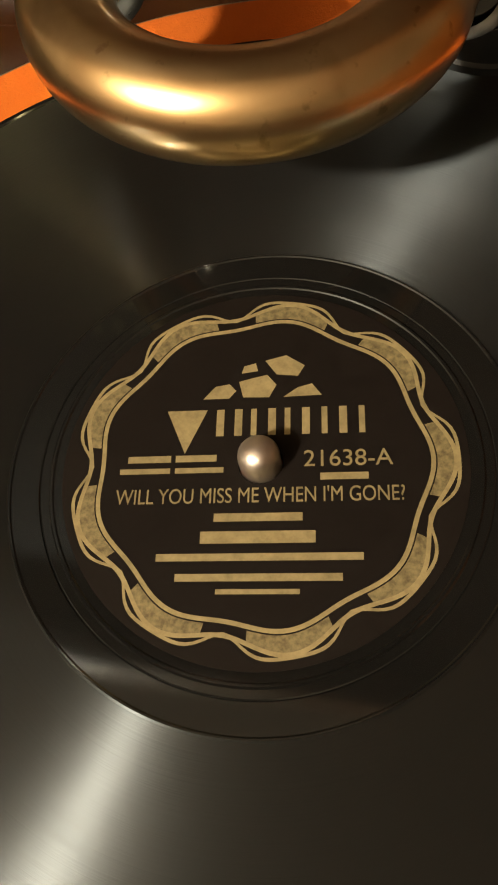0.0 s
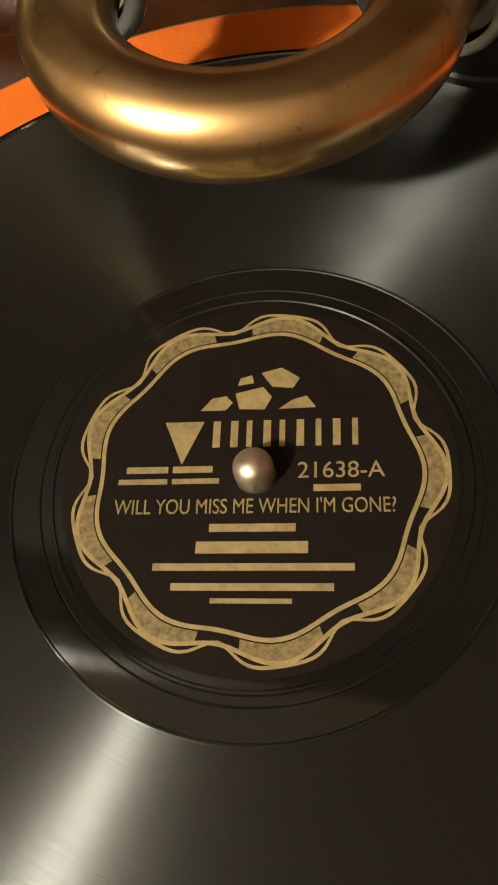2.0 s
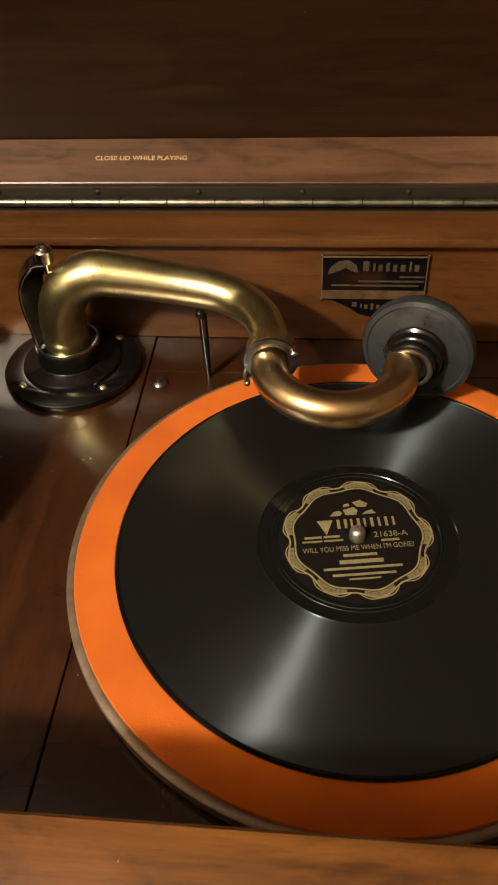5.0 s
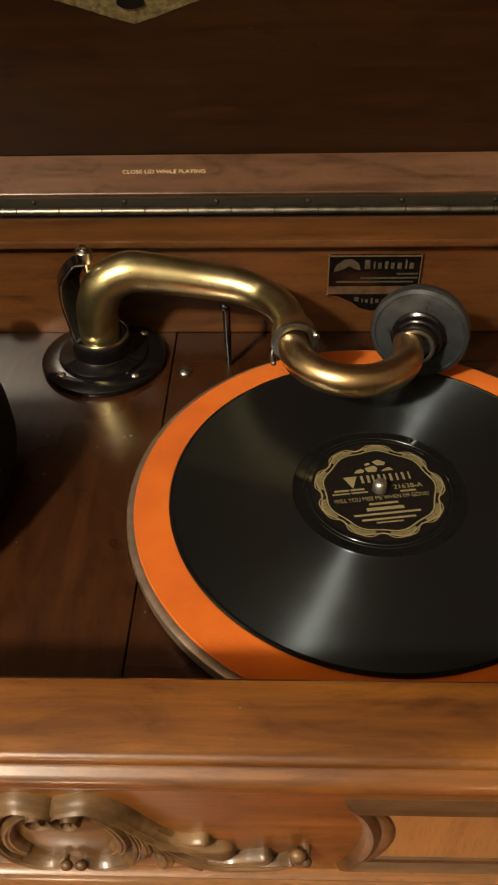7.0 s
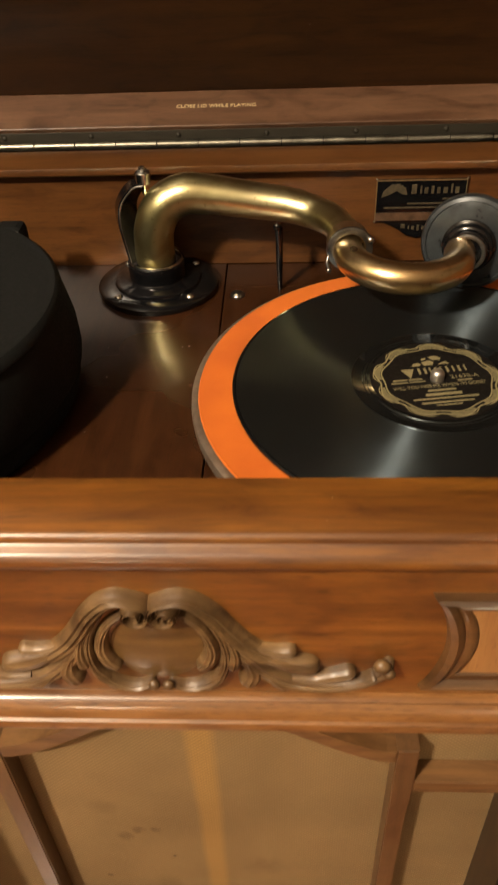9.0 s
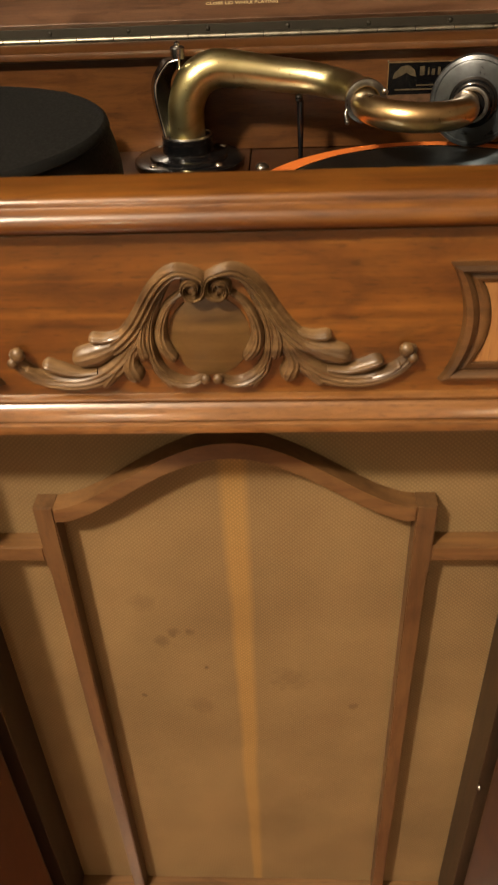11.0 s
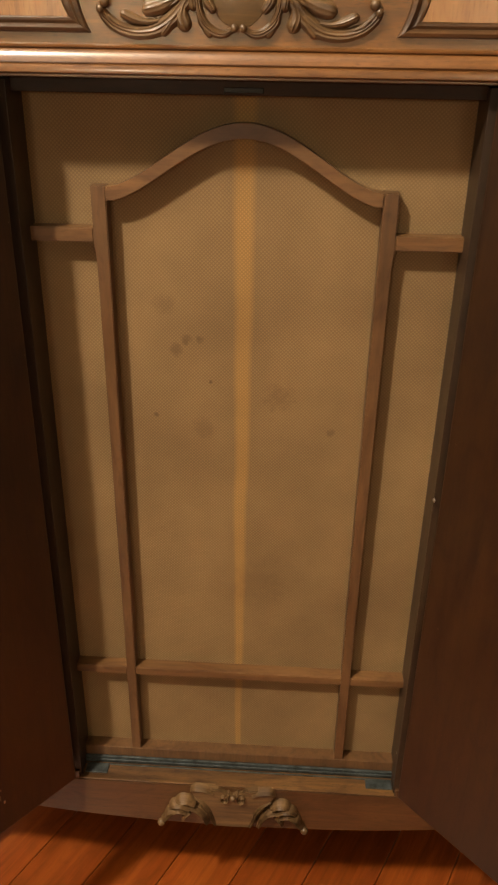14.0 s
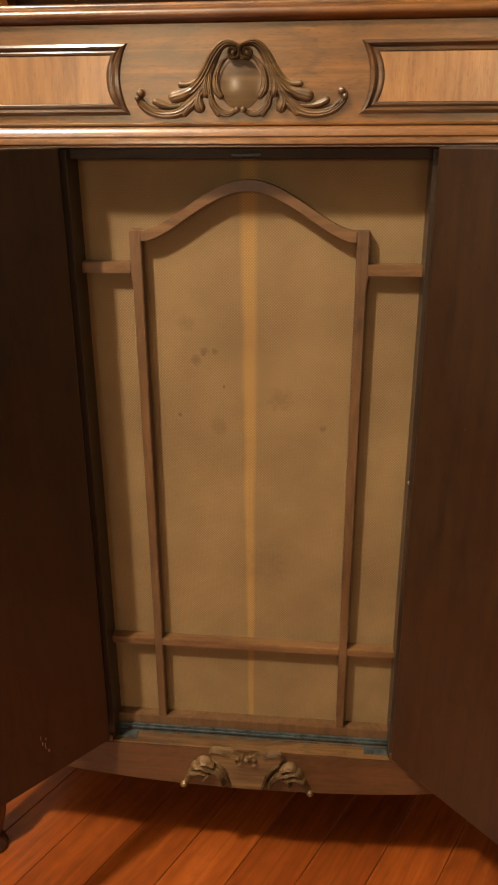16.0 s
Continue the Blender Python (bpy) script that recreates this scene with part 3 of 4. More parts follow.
def cartouche(cx, z0, y):
    """The frieze ornament, laid out for +x on a drawing grid and mirrored: cx its middle, z0 its foot."""
    KX, KZ = 0.0001618, 0.0001494

    def P(*pts):
        return [((px - 635) * KX, (510 - pz) * KZ) for px, pz in pts]

    def leaf(pts, widths, heights, ridge=0.3):
        return ribbon(P(*pts), [w * 1.18 * KX for w in widths], [h * 0.00070 for h in heights], y, ridge * 0.4)

    def knob(px, pz, r, lift):
        q = P((px, pz))[0]
        return bead(q[0], y - lift * 0.0008, q[1], r * KX)

    c = P((672, 140))[0]
    vol = spiral(c[0], c[1], 0.0012, 0.0066, 620, 110, 13)
    q = P((712, 88), (752, 112), (792, 165), (825, 228), (862, 288), (915, 345), (965, 380))
    half = [
        ribbon(vol + q, [0.0012] * 3 + [0.0022] * 11 + [0.0034, 0.0042, 0.0046, 0.0048, 0.0052, 0.0056, 0.0026], [0.0085] * 3 + [0.0078] * 11 + [0.0072, 0.007, 0.0066, 0.0062, 0.0058, 0.005, 0.0035], y, 0.22),
        knob(672, 140, 19, 5.0),
        leaf([(742, 120), (778, 175), (806, 240), (830, 300), (868, 362), (925, 430), (1000, 476), (1090, 486), (1170, 462), (1222, 415), (1234, 375)], [10, 17, 20, 22, 27, 30, 27, 25, 23, 20, 14], [5, 6, 6, 6, 6.5, 7, 6.5, 6, 6.5, 7, 7], 0.38),
        knob(1214, 362, 23, 6.0),
        knob(1234, 392, 17, 6.5),
        leaf([(862, 276), (905, 306), (945, 318), (978, 316)], [9, 12, 15, 16], [5, 6.5, 7, 7.5], 0.2),
        leaf([(872, 310), (920, 345), (972, 372), (1020, 386)], [12, 22, 33, 31], [5, 6.5, 7.5, 8], 0.22),
        leaf([(985, 440), (1040, 444), (1090, 432), (1130, 414)], [9, 13, 20, 19], [5.5, 7, 8, 8.5], 0.2),
        leaf([(1120, 470), (1165, 452), (1196, 425)], [9, 13, 10], [6, 7.5, 8], 0.2),
        leaf([(806, 215), (828, 275), (838, 330), (832, 372)], [7, 10, 17, 20], [6, 7, 8.5, 9], 0.2),
        leaf([(836, 300), (868, 360), (882, 412), (872, 448)], [8, 15, 27, 28], [5.5, 6.5, 8, 8.5], 0.25),
        leaf([(876, 356), (915, 420), (945, 462), (962, 486)], [9, 16, 20, 15], [5.5, 6.5, 7, 6.5], 0.2),
        leaf([(702, 160), (742, 196), (768, 250), (778, 310), (768, 356), (750, 384)], [8, 11, 14, 18, 21, 17], [5, 6.5, 7, 7.5, 8, 7.5], 0.25),
        leaf([(760, 160), (796, 230), (812, 300), (812, 360), (800, 410), (770, 455)], [6, 9, 12, 15, 15, 11], [5.5, 6.5, 7, 7.5, 7.5, 6], 0.3),
        leaf([(806, 390), (790, 442), (744, 480), (700, 488), (664, 472)], [13, 19, 18, 15, 11], [6, 7, 7.5, 7.5, 7], 0.38),
        leaf([(782, 440), (778, 470), (764, 490)], [10, 14, 13], [5, 6, 6], 0.2),
        knob(654, 464, 17, 5.5),
    ]
    boss = lathe([(0.0, 0.0024), (0.006, 0.0022), (0.012, 0.0017), (0.0165, 0.0010), (0.0195, 0.0004), (0.0205, -0.001)], 36)
    moved(boss, Matrix.Translation((cx, y, z0 + 0.0285)) @ Matrix.Diagonal((1, 1, 1.1, 1)) @ Matrix.Rotation(radians(90), 4, "X"))
    top = part("carved_ornament", boss, wood_boss, phono, "carved scroll and acanthus ornament", True)
    for piece in half:
        moved(piece, Matrix.Translation((cx, 0, z0)))
        one = part("carved_leaf", piece, wood_carved, top, smooth=True)
        two = one.data.copy()
        two.transform(Matrix.Translation((cx, 0, 0)) @ Matrix.Diagonal((-1, 1, 1, 1)) @ Matrix.Translation((-cx, 0, 0)))
        two.flip_normals()
        mirrored = new("carved_leaf", two)
        mirrored.parent = top


cartouche(XC - 0.0028, 0.9028, FF)

# stiles beside the door opening, and the flush front boards of the side compartments
OL, OR, OB = -0.3235, 0.0360, 0.158
for x0, x1 in ((XL, OL - 0.0117), (OR + 0.0117, XR)):
    part("front_stile", block(x0, x1, YF + 0.001, YF + 0.021, OB - 0.02, 0.8765, 0.001), wood_z, phono)
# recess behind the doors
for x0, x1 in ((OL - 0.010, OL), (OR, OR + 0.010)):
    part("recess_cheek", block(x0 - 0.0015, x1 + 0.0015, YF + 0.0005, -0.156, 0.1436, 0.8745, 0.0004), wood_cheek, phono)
# the head takes the darkened mahogany, its shade put into the colour
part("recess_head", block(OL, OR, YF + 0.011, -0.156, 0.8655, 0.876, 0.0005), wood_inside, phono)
part("door_catch", merge(block(XC - 0.0150, XC + 0.0150, YF + 0.0092, YF + 0.0114, 0.8672, 0.8712, 0.0006), block(XC - 0.015, XC + 0.015, YF + 0.0075, YF + 0.0095, 0.8672, 0.8680, 0.0003)), enamel, phono, "black metal door catch")
part("recess_sill", block(OL, OR, YF - 0.0038, -0.156, 0.1424, 0.1436, 0.0005), wood_sill, phono, "worn brown sill board")
for y0, y1, z0, z1 in ((-0.1800, -0.1773, 0.1436, 0.1535), (-0.1816, -0.1801, 0.1475, 0.1500), (-0.1838, -0.1818, 0.1436, 0.1444)):
    part("sill_strip", block(OL + 0.001, OR - 0.001, y0, y1, z0, z1, 0.0005), patina, phono, "blue-grey tarnished metal door stop strip")
for x0, x1 in ((OL + 0.004, OL + 0.030), (OR - 0.032, OR - 0.002)):
    part("sill_plate", block(x0, x1, -0.1960, -0.1835, 0.1436, 0.1452, 0.0006), patina, phono, "blue-grey tarnished metal plate")

# grille: cloth and laths
grille = part("grille_cloth", block(-0.19, 0.19, -0.0035, 0.0035, -0.36, 0.36, 0), cloth, phono, "gold-brown woven grille cloth with a paler stripe")
grille.location = (XC, -0.1593, 0.52 + LIFT)
part("grille_backing", block(OL - 0.008, OR + 0.008, -0.1550, -0.148, OB, 0.876, 0), wood_dark, phono)
GF, GB = -0.1770, -0.1630


def lath(outline):
    return slab(outline, GF, GB, 0.0008)


for sx in (-1, 1):
    xo, xi = XC + sx * 0.1245, XC + sx * 0.1120
    up = [(xo, 0.7960), (xo, 0.745), (xo - sx * 0.0025, 0.735), (xo - sx * 0.0025, 0.1667), (xi, 0.1667), (xi, 0.7960)]
    part("grille_upright", lath(up), wood_lath, phono)
    end = OL if sx < 0 else OR
    part("grille_side_bar", lath([(xo, 0.7505), (end, 0.7505), (end, 0.7625), (xo, 0.7625)]), wood_lath_x, phono)
    part("grille_low_bar", lath([(xo - sx * 0.0025, 0.279), (end, 0.279), (end, 0.2890), (xo - sx * 0.0025, 0.2890)]), wood_lath_x, phono)
part("grille_low_bar", lath([(XC - 0.112, 0.279), (XC + 0.112, 0.279), (XC + 0.112, 0.2890), (XC - 0.112, 0.2890)]), wood_lath_x, phono)
part("grille_foot_bar", lath([(OL, 0.1440), (OR, 0.1440), (OR, 0.1665), (OL, 0.1665)]), wood_lath, phono)


def arch(off):
    out = []
    for k in range(41):
        u = -1 + k / 20
        a = abs(u)
        out.append((XC + u * 0.1120, 0.7955 + 0.0500 * max(0.0, 0.5 + 0.5 * math.cos(math.pi * a)) ** 0.82 + off))
    return out


part("grille_arch", slab([(x, z) for x, z in arch(-0.0112)] + [(x, z) for x, z in reversed(arch(0.0))], GF - 0.0006, GB, 0.0008), wood_lath_x, phono)

# bottom rail and carved apron
apron = [(XL, 0.142), (XR, 0.142), (XR, 0.112)]
for k in range(25):
    u = 1 - k / 12
    apron.append((XC + u * 0.30, 0.0785 + 0.024 * abs(u) ** 2.2))
apron += [(XL, 0.112)]
part("apron", slab(apron, YF - 0.004, YF + 0.018, 0.0012), wood_apron, phono)
for x0, x1 in ((XL, OL - 0.0002), (OR + 0.0002, XR)):
    part("apron_rail", block(x0, x1, YF - 0.0035, YF + 0.0005, 0.1424, 0.152, 0.001), wood_apron, phono)


def apron_ornament(y):
    """Shell and leaf carving: volutes above a tapering body, a curled leaf to either side."""
    def up(pts):
        return [(px, 0.080 + (pz - 0.080) * 1.35) for px, pz in pts]

    half = [
        ribbon(up(spiral(0.0100, 0.1190, 0.0010, 0.0058, 560, 150, 10)), [0.0009] * 3 + [0.0016] * 8, [0.0085] * 11, y, 0.15),
        ribbon(up([(0.0225, 0.1225), (0.031, 0.1262), (0.0420, 0.1268), (0.0475, 0.1240)]), [0.0020, 0.0028, 0.0030, 0.0018], [0.0075, 0.0080, 0.0075, 0.006], y, 0.2),
        ribbon(up([(0.0200, 0.0835), (0.0240, 0.0930), (0.0280, 0.1030), (0.0350, 0.1110), (0.0425, 0.1150)]), [0.0032, 0.0040, 0.0042, 0.0036, 0.0024], [0.0065, 0.0078, 0.0080, 0.007, 0.006], y, 0.3),
        ribbon(up([(0.0300, 0.0845), (0.0330, 0.0935), (0.0400, 0.1010), (0.0500, 0.1045)]), [0.0036, 0.0042, 0.0044, 0.0036], [0.0075, 0.0088, 0.0092, 0.009], y, 0.35),
        ribbon(up([(0.0440, 0.1085), (0.0520, 0.1130), (0.0590, 0.1132), (0.0635, 0.1105)]), [0.0032, 0.0044, 0.0046, 0.0034], [0.009, 0.0105, 0.0105, 0.008], y, 0.2),
        ribbon(up([(0.0500, 0.1035), (0.0590, 0.1080), (0.0670, 0.1075), (0.0715, 0.1040)]), [0.0034, 0.0042, 0.0042, 0.0030], [0.0095, 0.011, 0.0105, 0.008], y, 0.2),
        ribbon(up([(0.0540, 0.0985), (0.0625, 0.1015), (0.0700, 0.0985), (0.0765, 0.0910), (0.0815, 0.0850)]), [0.0034, 0.0046, 0.0046, 0.0040, 0.0030], [0.009, 0.0105, 0.0100, 0.009, 0.0075], y, 0.3),
        ribbon(up([(0.0490, 0.0985), (0.0545, 0.0950), (0.0575, 0.0900)]), [0.0026, 0.0036, 0.0030], [0.008, 0.0095, 0.0085], y, 0.2),
        ribbon(up([(0.0660, 0.1020), (0.0735, 0.0990), (0.0770, 0.0945)]), [0.0022, 0.0032, 0.0024], [0.0095, 0.0105, 0.009], y, 0.2),
        bead(0.0835, y - 0.005, 0.0850, 0.0046),
        bead(0.0100, y - 0.0055, 0.1327, 0.0020),
    ]
    side = [(0.0, 0.0830), (0.0215, 0.0825), (0.0260, 0.0930), (0.0310, 0.1040), (0.0420, 0.1140), (0.0465, 0.1200), (0.0455, 0.1258), (0.0310, 0.1275), (0.0170, 0.1270), (0.0080, 0.1225), (0.0, 0.1200)]
    core = slab(up(side) + up([(-a, b) for a, b in reversed(side[1:-1])]), y - 0.0050, y + 0.002, 0.0012)
    return core, half, bead(0, y - 0.006, 0.1335, 0.0036)


core, half, bud = apron_ornament(0)
OM = Matrix.Translation((XC - 0.002, YF - 0.0038, 0.0)) @ Matrix.Diagonal((1, 1.25, 1, 1))
shell = part("carved_apron_ornament", moved(core, OM), wood_carved, phono, "carved shell and leaf apron ornament")
part("carved_bud", moved(bud, OM), wood_carved, shell, smooth=True)
for piece in half:
    two = piece.copy()
    moved(two, OM @ Matrix.Diagonal((-1, 1, 1, 1)))
    part("carved_leaf", moved(piece, OM), wood_carved, shell, smooth=True)
    part("carved_leaf", two, wood_carved, shell, smooth=True)

# legs
LEG = [(0.0, FLOOR), (0.017, FLOOR), (0.020, FLOOR + 0.006), (0.017, FLOOR + 0.016), (0.012, FLOOR + 0.024), (0.015, FLOOR + 0.034), (0.022, FLOOR + 0.060), (0.027, FLOOR + 0.095), (0.026, FLOOR + 0.122), (0.018, FLOOR + 0.142), (0.016, FLOOR + 0.150), (0.024, FLOOR + 0.158), (0.026, FLOOR + 0.168), (0.022, FLOOR + 0.178), (0.022, 0.12), (0.0, 0.12)]
for x in (XL + 0.010, XR - 0.010):
    for y in (YF + 0.026, YB - 0.030):
        part("leg", lathe(LEG, 32, (x, y, 0)), wood_leg, phono, smooth=True)


# doors, both swung out
def door(hx, angle, sign):
    """A door leaf on its hinge line. sign: 1 when it runs from the hinge towards -x while shut."""
    w, t = 0.1775, 0.019
    x0, x1 = (-w, 0) if sign > 0 else (0, w)
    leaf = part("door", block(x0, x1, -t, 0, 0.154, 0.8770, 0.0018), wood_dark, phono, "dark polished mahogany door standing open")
    part("door_panel", block(x0 + 0.022, x1 - 0.022, -t - 0.004, -t + 0.001, 0.19, 0.84, 0.003), wood_panel, leaf)
    leaf.matrix_basis = pose(hx, YF - 0.014, LIFT, 0, 0, angle)
    return leaf


left_door = door(OL - 0.0005, -129, -1)
bare_wood = plain("bare_scratched_wood", (0.22, 0.135, 0.07), 0.7, 0, 300)
marks = [(0.086, 0.192, 0.0022, 0.0040), (0.0905, 0.199, 0.0010, 0.0085), (0.0935, 0.206, 0.0016, 0.0050), (0.0955, 0.214, 0.0009, 0.0065), (0.0885, 0.212, 0.0018, 0.0024)]
part("scratches", merge(*[block(x, x + w, -0.0004, 0.0003, z, z + h, 0.0002) for x, z, w, h in marks]), bare_wood, left_door, "small pale scratches in the dark polish")
door(OR + 0.0005, 133, 1)

# ---- the well under the lid ----
FLOOR += LIFT
LIFT = 0.0
DECK = 0.911
part("deck_board", block(XL + 0.0245, -0.1423, YF + 0.0245, 0.2195, DECK - 0.016, DECK, 0.0006), wood_deck, phono)
part("motor_board", block(-0.1414, XR - 0.0245, YF + 0.0245, 0.156, DECK - 0.016, DECK, 0.0006), wood_deck, phono)
part("deck_strip", block(-0.1414, XR - 0.0245, 0.1566, 0.2195, DECK - 0.016, DECK - 0.0004, 0.0005), wood_deck, phono)
part("deck_bearer", block(XL + 0.0245, XR - 0.0245, YF + 0.0245, 0.2195, DECK - 0.030, DECK - 0.0165, 0), iron_dark, phono)
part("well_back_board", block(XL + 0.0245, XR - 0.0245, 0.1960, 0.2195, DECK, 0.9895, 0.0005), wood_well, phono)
CAP = [(0.2195, 0.990), (0.2195, 0.9985), (0.207, 0.9985), (0.205, 0.9978), (0.1895, 0.9974), (0.1865, 0.9964), (0.1860, 0.9945), (0.1865, 0.9912), (0.1880, 0.990)]
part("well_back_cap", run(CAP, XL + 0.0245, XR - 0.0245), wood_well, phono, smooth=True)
part("hinge_bed", block(XL + 0.002, XR - 0.002, 0.2197, 0.2440, 0.9852, 0.9935, 0.0004), iron_dark, phono)


def screw(x, y, z, r, turn=None):
    return lathe([(0, 0.55 * r), (0.45 * r, 0.5 * r), (0.8 * r, 0.3 * r), (r, 0.0), (r, -0.3 * r), (0, -0.3 * r)], 16, (x, y, z), turn)


part("deck_screw", screw(-0.131, 0.1425, DECK, 0.0060), steel_old, phono, "domed steel screw", True)
part("deck_screw", screw(0.150, 0.1425, DECK, 0.0060), steel_old, phono, "domed steel screw", True)

# small steel fittings of the doors
for x in (-0.341, 0.049):
    part("door_pivot", merge(block(x - 0.0045, x + 0.0045, YF - 0.013, YF - 0.006, 0.8768, 0.8786, 0.0006), lathe([(0, 0.876), (0.0026, 0.876), (0.0026, 0.8800), (0, 0.8804)], 14, (x, YF - 0.0105, 0))), iron_dark, phono, "small dark door pivot", True)
for x, y, z in ((0.0338, -0.2035, 0.5410), (0.0352, -0.1905, 0.2060)):
    part("door_pin", screw(x, y, z, 0.0022, Matrix.Rotation(radians(-90), 3, "Y")), steel_old, phono, "tiny steel pin", True)

# flecks of dust and a stray fibre on the deck
dust_paint = plain("pale_dust", (0.20, 0.175, 0.145), 0.9)
flecks = []
for k in range(12):
    fx, fy, fr = random.uniform(-0.26, -0.10), random.uniform(-0.15, 0.09), random.uniform(0.00025, 0.0006)
    flecks.append(block(fx - fr, fx + fr, fy - fr * 0.6, fy + fr * 0.6, DECK + 0.0002, DECK + 0.0002 + fr, 0))
flecks.append(tube([(-0.2300, -0.1500, DECK + 0.0006), (-0.2262, -0.1462, DECK + 0.0022), (-0.2215, -0.1450, DECK + 0.0008)], [0.0002] * 3, 4, 5))
tagged(link("dust", merge(*flecks), dust_paint), "pale dust flecks lying on the dark deck", "dust", kind="stuff")

# piano hinge
hinge = part("piano_hinge", tube([(XL + 0.012, 0.2310, 0.9985), (XC, 0.2310, 0.9985), (XR - 0.012, 0.2310, 0.9985)], [0.0016] * 3, 2, 10), iron_dark, phono, "long steel piano hinge", True)
part("hinge_leaf", block(XL + 0.01, XR - 0.01, 0.2345, 0.2362, 0.9945, 1.0080, 0.0003), hinge_dark, hinge, "blackened hinge leaf")
for k in range(23):
    x = XL + 0.012 + k * 0.0331
    part("hinge_knuckle", tube([(x + 0.0004, 0.2310, 0.9985), (x + 0.0165, 0.2310, 0.9985), (x + 0.0327, 0.2310, 0.9985)], [0.0029] * 3, 1, 14), hinge_steel, hinge, smooth=True)
for k in range(11):
    x = -0.108 + (k - 5) * 0.0705
    if XL + 0.02 < x < XR - 0.02:
        part("hinge_screw", screw(x, 0.2345, 1.0042, 0.0021, Matrix.Rotation(radians(90), 3, "X")), hinge_dark, hinge, smooth=True)

# lid, raised on its hinge
A = 60.0
LIDM = Matrix.Translation((XC, 0.2365, 1.0135)) @ Matrix.Rotation(radians(-A), 4, "X")
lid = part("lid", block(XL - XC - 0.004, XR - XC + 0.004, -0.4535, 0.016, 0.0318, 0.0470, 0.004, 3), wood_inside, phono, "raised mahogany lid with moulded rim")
lid.matrix_basis = LIDM
part("lid_top", block(XL - XC - 0.004, XR - XC + 0.004, -0.4530, 0.0155, 0.0473, 0.0505, 0.0015), wood_x, lid)
part("lid_top_panel", block(XL - XC + 0.030, XR - XC - 0.030, -0.4200, -0.0150, 0.0508, 0.0532, 0.0012), wood_x, lid)
part("lid_back_board", block(XL - XC - 0.006, XR - XC + 0.006, 0.0, 0.017, -0.004, 0.0316, 0.0008), wood_board, lid)
RIM = [(0.0, 0.0304), (0.0, 0.0), (-0.0165, 0.0), (-0.0215, 0.002), (-0.0225, 0.006), (-0.0215, 0.0095), (-0.019, 0.0105), (-0.019, 0.024), (-0.021, 0.0255), (-0.021, 0.0280), (-0.018, 0.0304)]
part("lid_front_board", run([(-0.4350 + d, z) for d, z in RIM], XL - XC - 0.021, XR - XC + 0.021), wood_x, lid, smooth=True)
for sx in (-1, 1):
    edge = (XR - XL) / 2 - 0.018
    part("lid_side_board", run([(sx * (edge - d), z) for d, z in RIM], -0.4350, 0.017, "y"), wood_y, lid, smooth=True)

# gold transfer inside the lid, the maker's name as plain shapes
decal = part("lid_transfer", slab([(-0.052, 0.0), (0.052, 0.0), (0.048, 0.004), (0.030, 0.012), (0.012, 0.021), (0.0, 0.026), (-0.012, 0.021), (-0.030, 0.012), (-0.048, 0.004)], 0, 0.0003), gold_dim, lid, "gold winged transfer ornament")
DM = Matrix(((1.15, 0, 0, -0.006), (0, 0, 1, -0.1505), (0, 1, 0, 0.0313), (0, 0, 0, 1)))
decal.matrix_basis = DM
x = -0.0505
for wd, ht in ((0.0150, 0.013), (0.0042, 0.010), (0.0085, 0.009), (0.0070, 0.011), (0.0080, 0.009), (0.0105, 0.009), (0.0040, 0.013), (0.0100, 0.009)):
    part("transfer_mark", slab([(x, -0.0055 - ht), (x + wd * 0.8, -0.0055 - ht), (x + wd * 0.8, -0.0055), (x, -0.0055)], 0, 0.0003), gold_dim, decal)
    x += wd + 0.0045
boss = part("transfer_boss", lathe([(0, 0.0006), (0.0075, 0.0006), (0.0075, 0.0)], 28), label_paper, decal)
boss.matrix_basis = Matrix.Translation((0, -0.0003, 0.0095)) @ Matrix.Rotation(radians(90), 4, "X") @ Matrix.Diagonal((1, 0.6, 1, 1))

lettering("lid_lettering", "CLOSE LID WHILE PLAYING", 0.0046, Matrix(((1, 0, 0, -0.0035), (0, 0, -1, -0.0002), (0, 1, 0, 0.0155), (0, 0, 0, 1))), gold_leaf, lid, label="small gold lettering", stretch=1.13)

# nameplate on the back board
plate = part("nameplate", slab([(-0.0205, 0.9465), (-0.0205, 0.9800), (0.0485, 0.9800), (0.0485, 0.9465), (0.040, 0.9455), (0.030, 0.9400), (0.023, 0.9345), (0.014, 0.9320), (0.005, 0.9345), (-0.002, 0.9400), (-0.012, 0.9455)], 0.1940, 0.1960, 0.0003), enamel, phono, "black and brass maker's nameplate")
plate.location.x = -0.0023
part("plate_band", block(-0.0200, 0.0480, 0.1934, 0.1942, 0.9472, 0.9538, 0.0001), plate_red, plate)
for x0, x1, z0, z1 in ((-0.0205, 0.0485, 0.9792, 0.9801), (-0.0208, -0.0200, 0.9465, 0.9800), (0.0480, 0.0488, 0.9465, 0.9800)):
    part("plate_border", block(x0, x1, 0.1933, 0.1941, z0, z1, 0.0001), plate_edge, plate)
x = 0.0065
for wd, ht in ((0.0052, 0.0072), (0.0018, 0.0060), (0.0036, 0.0048), (0.0030, 0.0060), (0.0034, 0.0048), (0.0042, 0.0048), (0.0018, 0.0072), (0.0040, 0.0048)):
    part("plate_mark", block(x, x + wd * 0.75, 0.1935, 0.1941, 0.9690, 0.9690 + ht, 0), plate_print, plate)
    x += wd + 0.0015
x = 0.0005
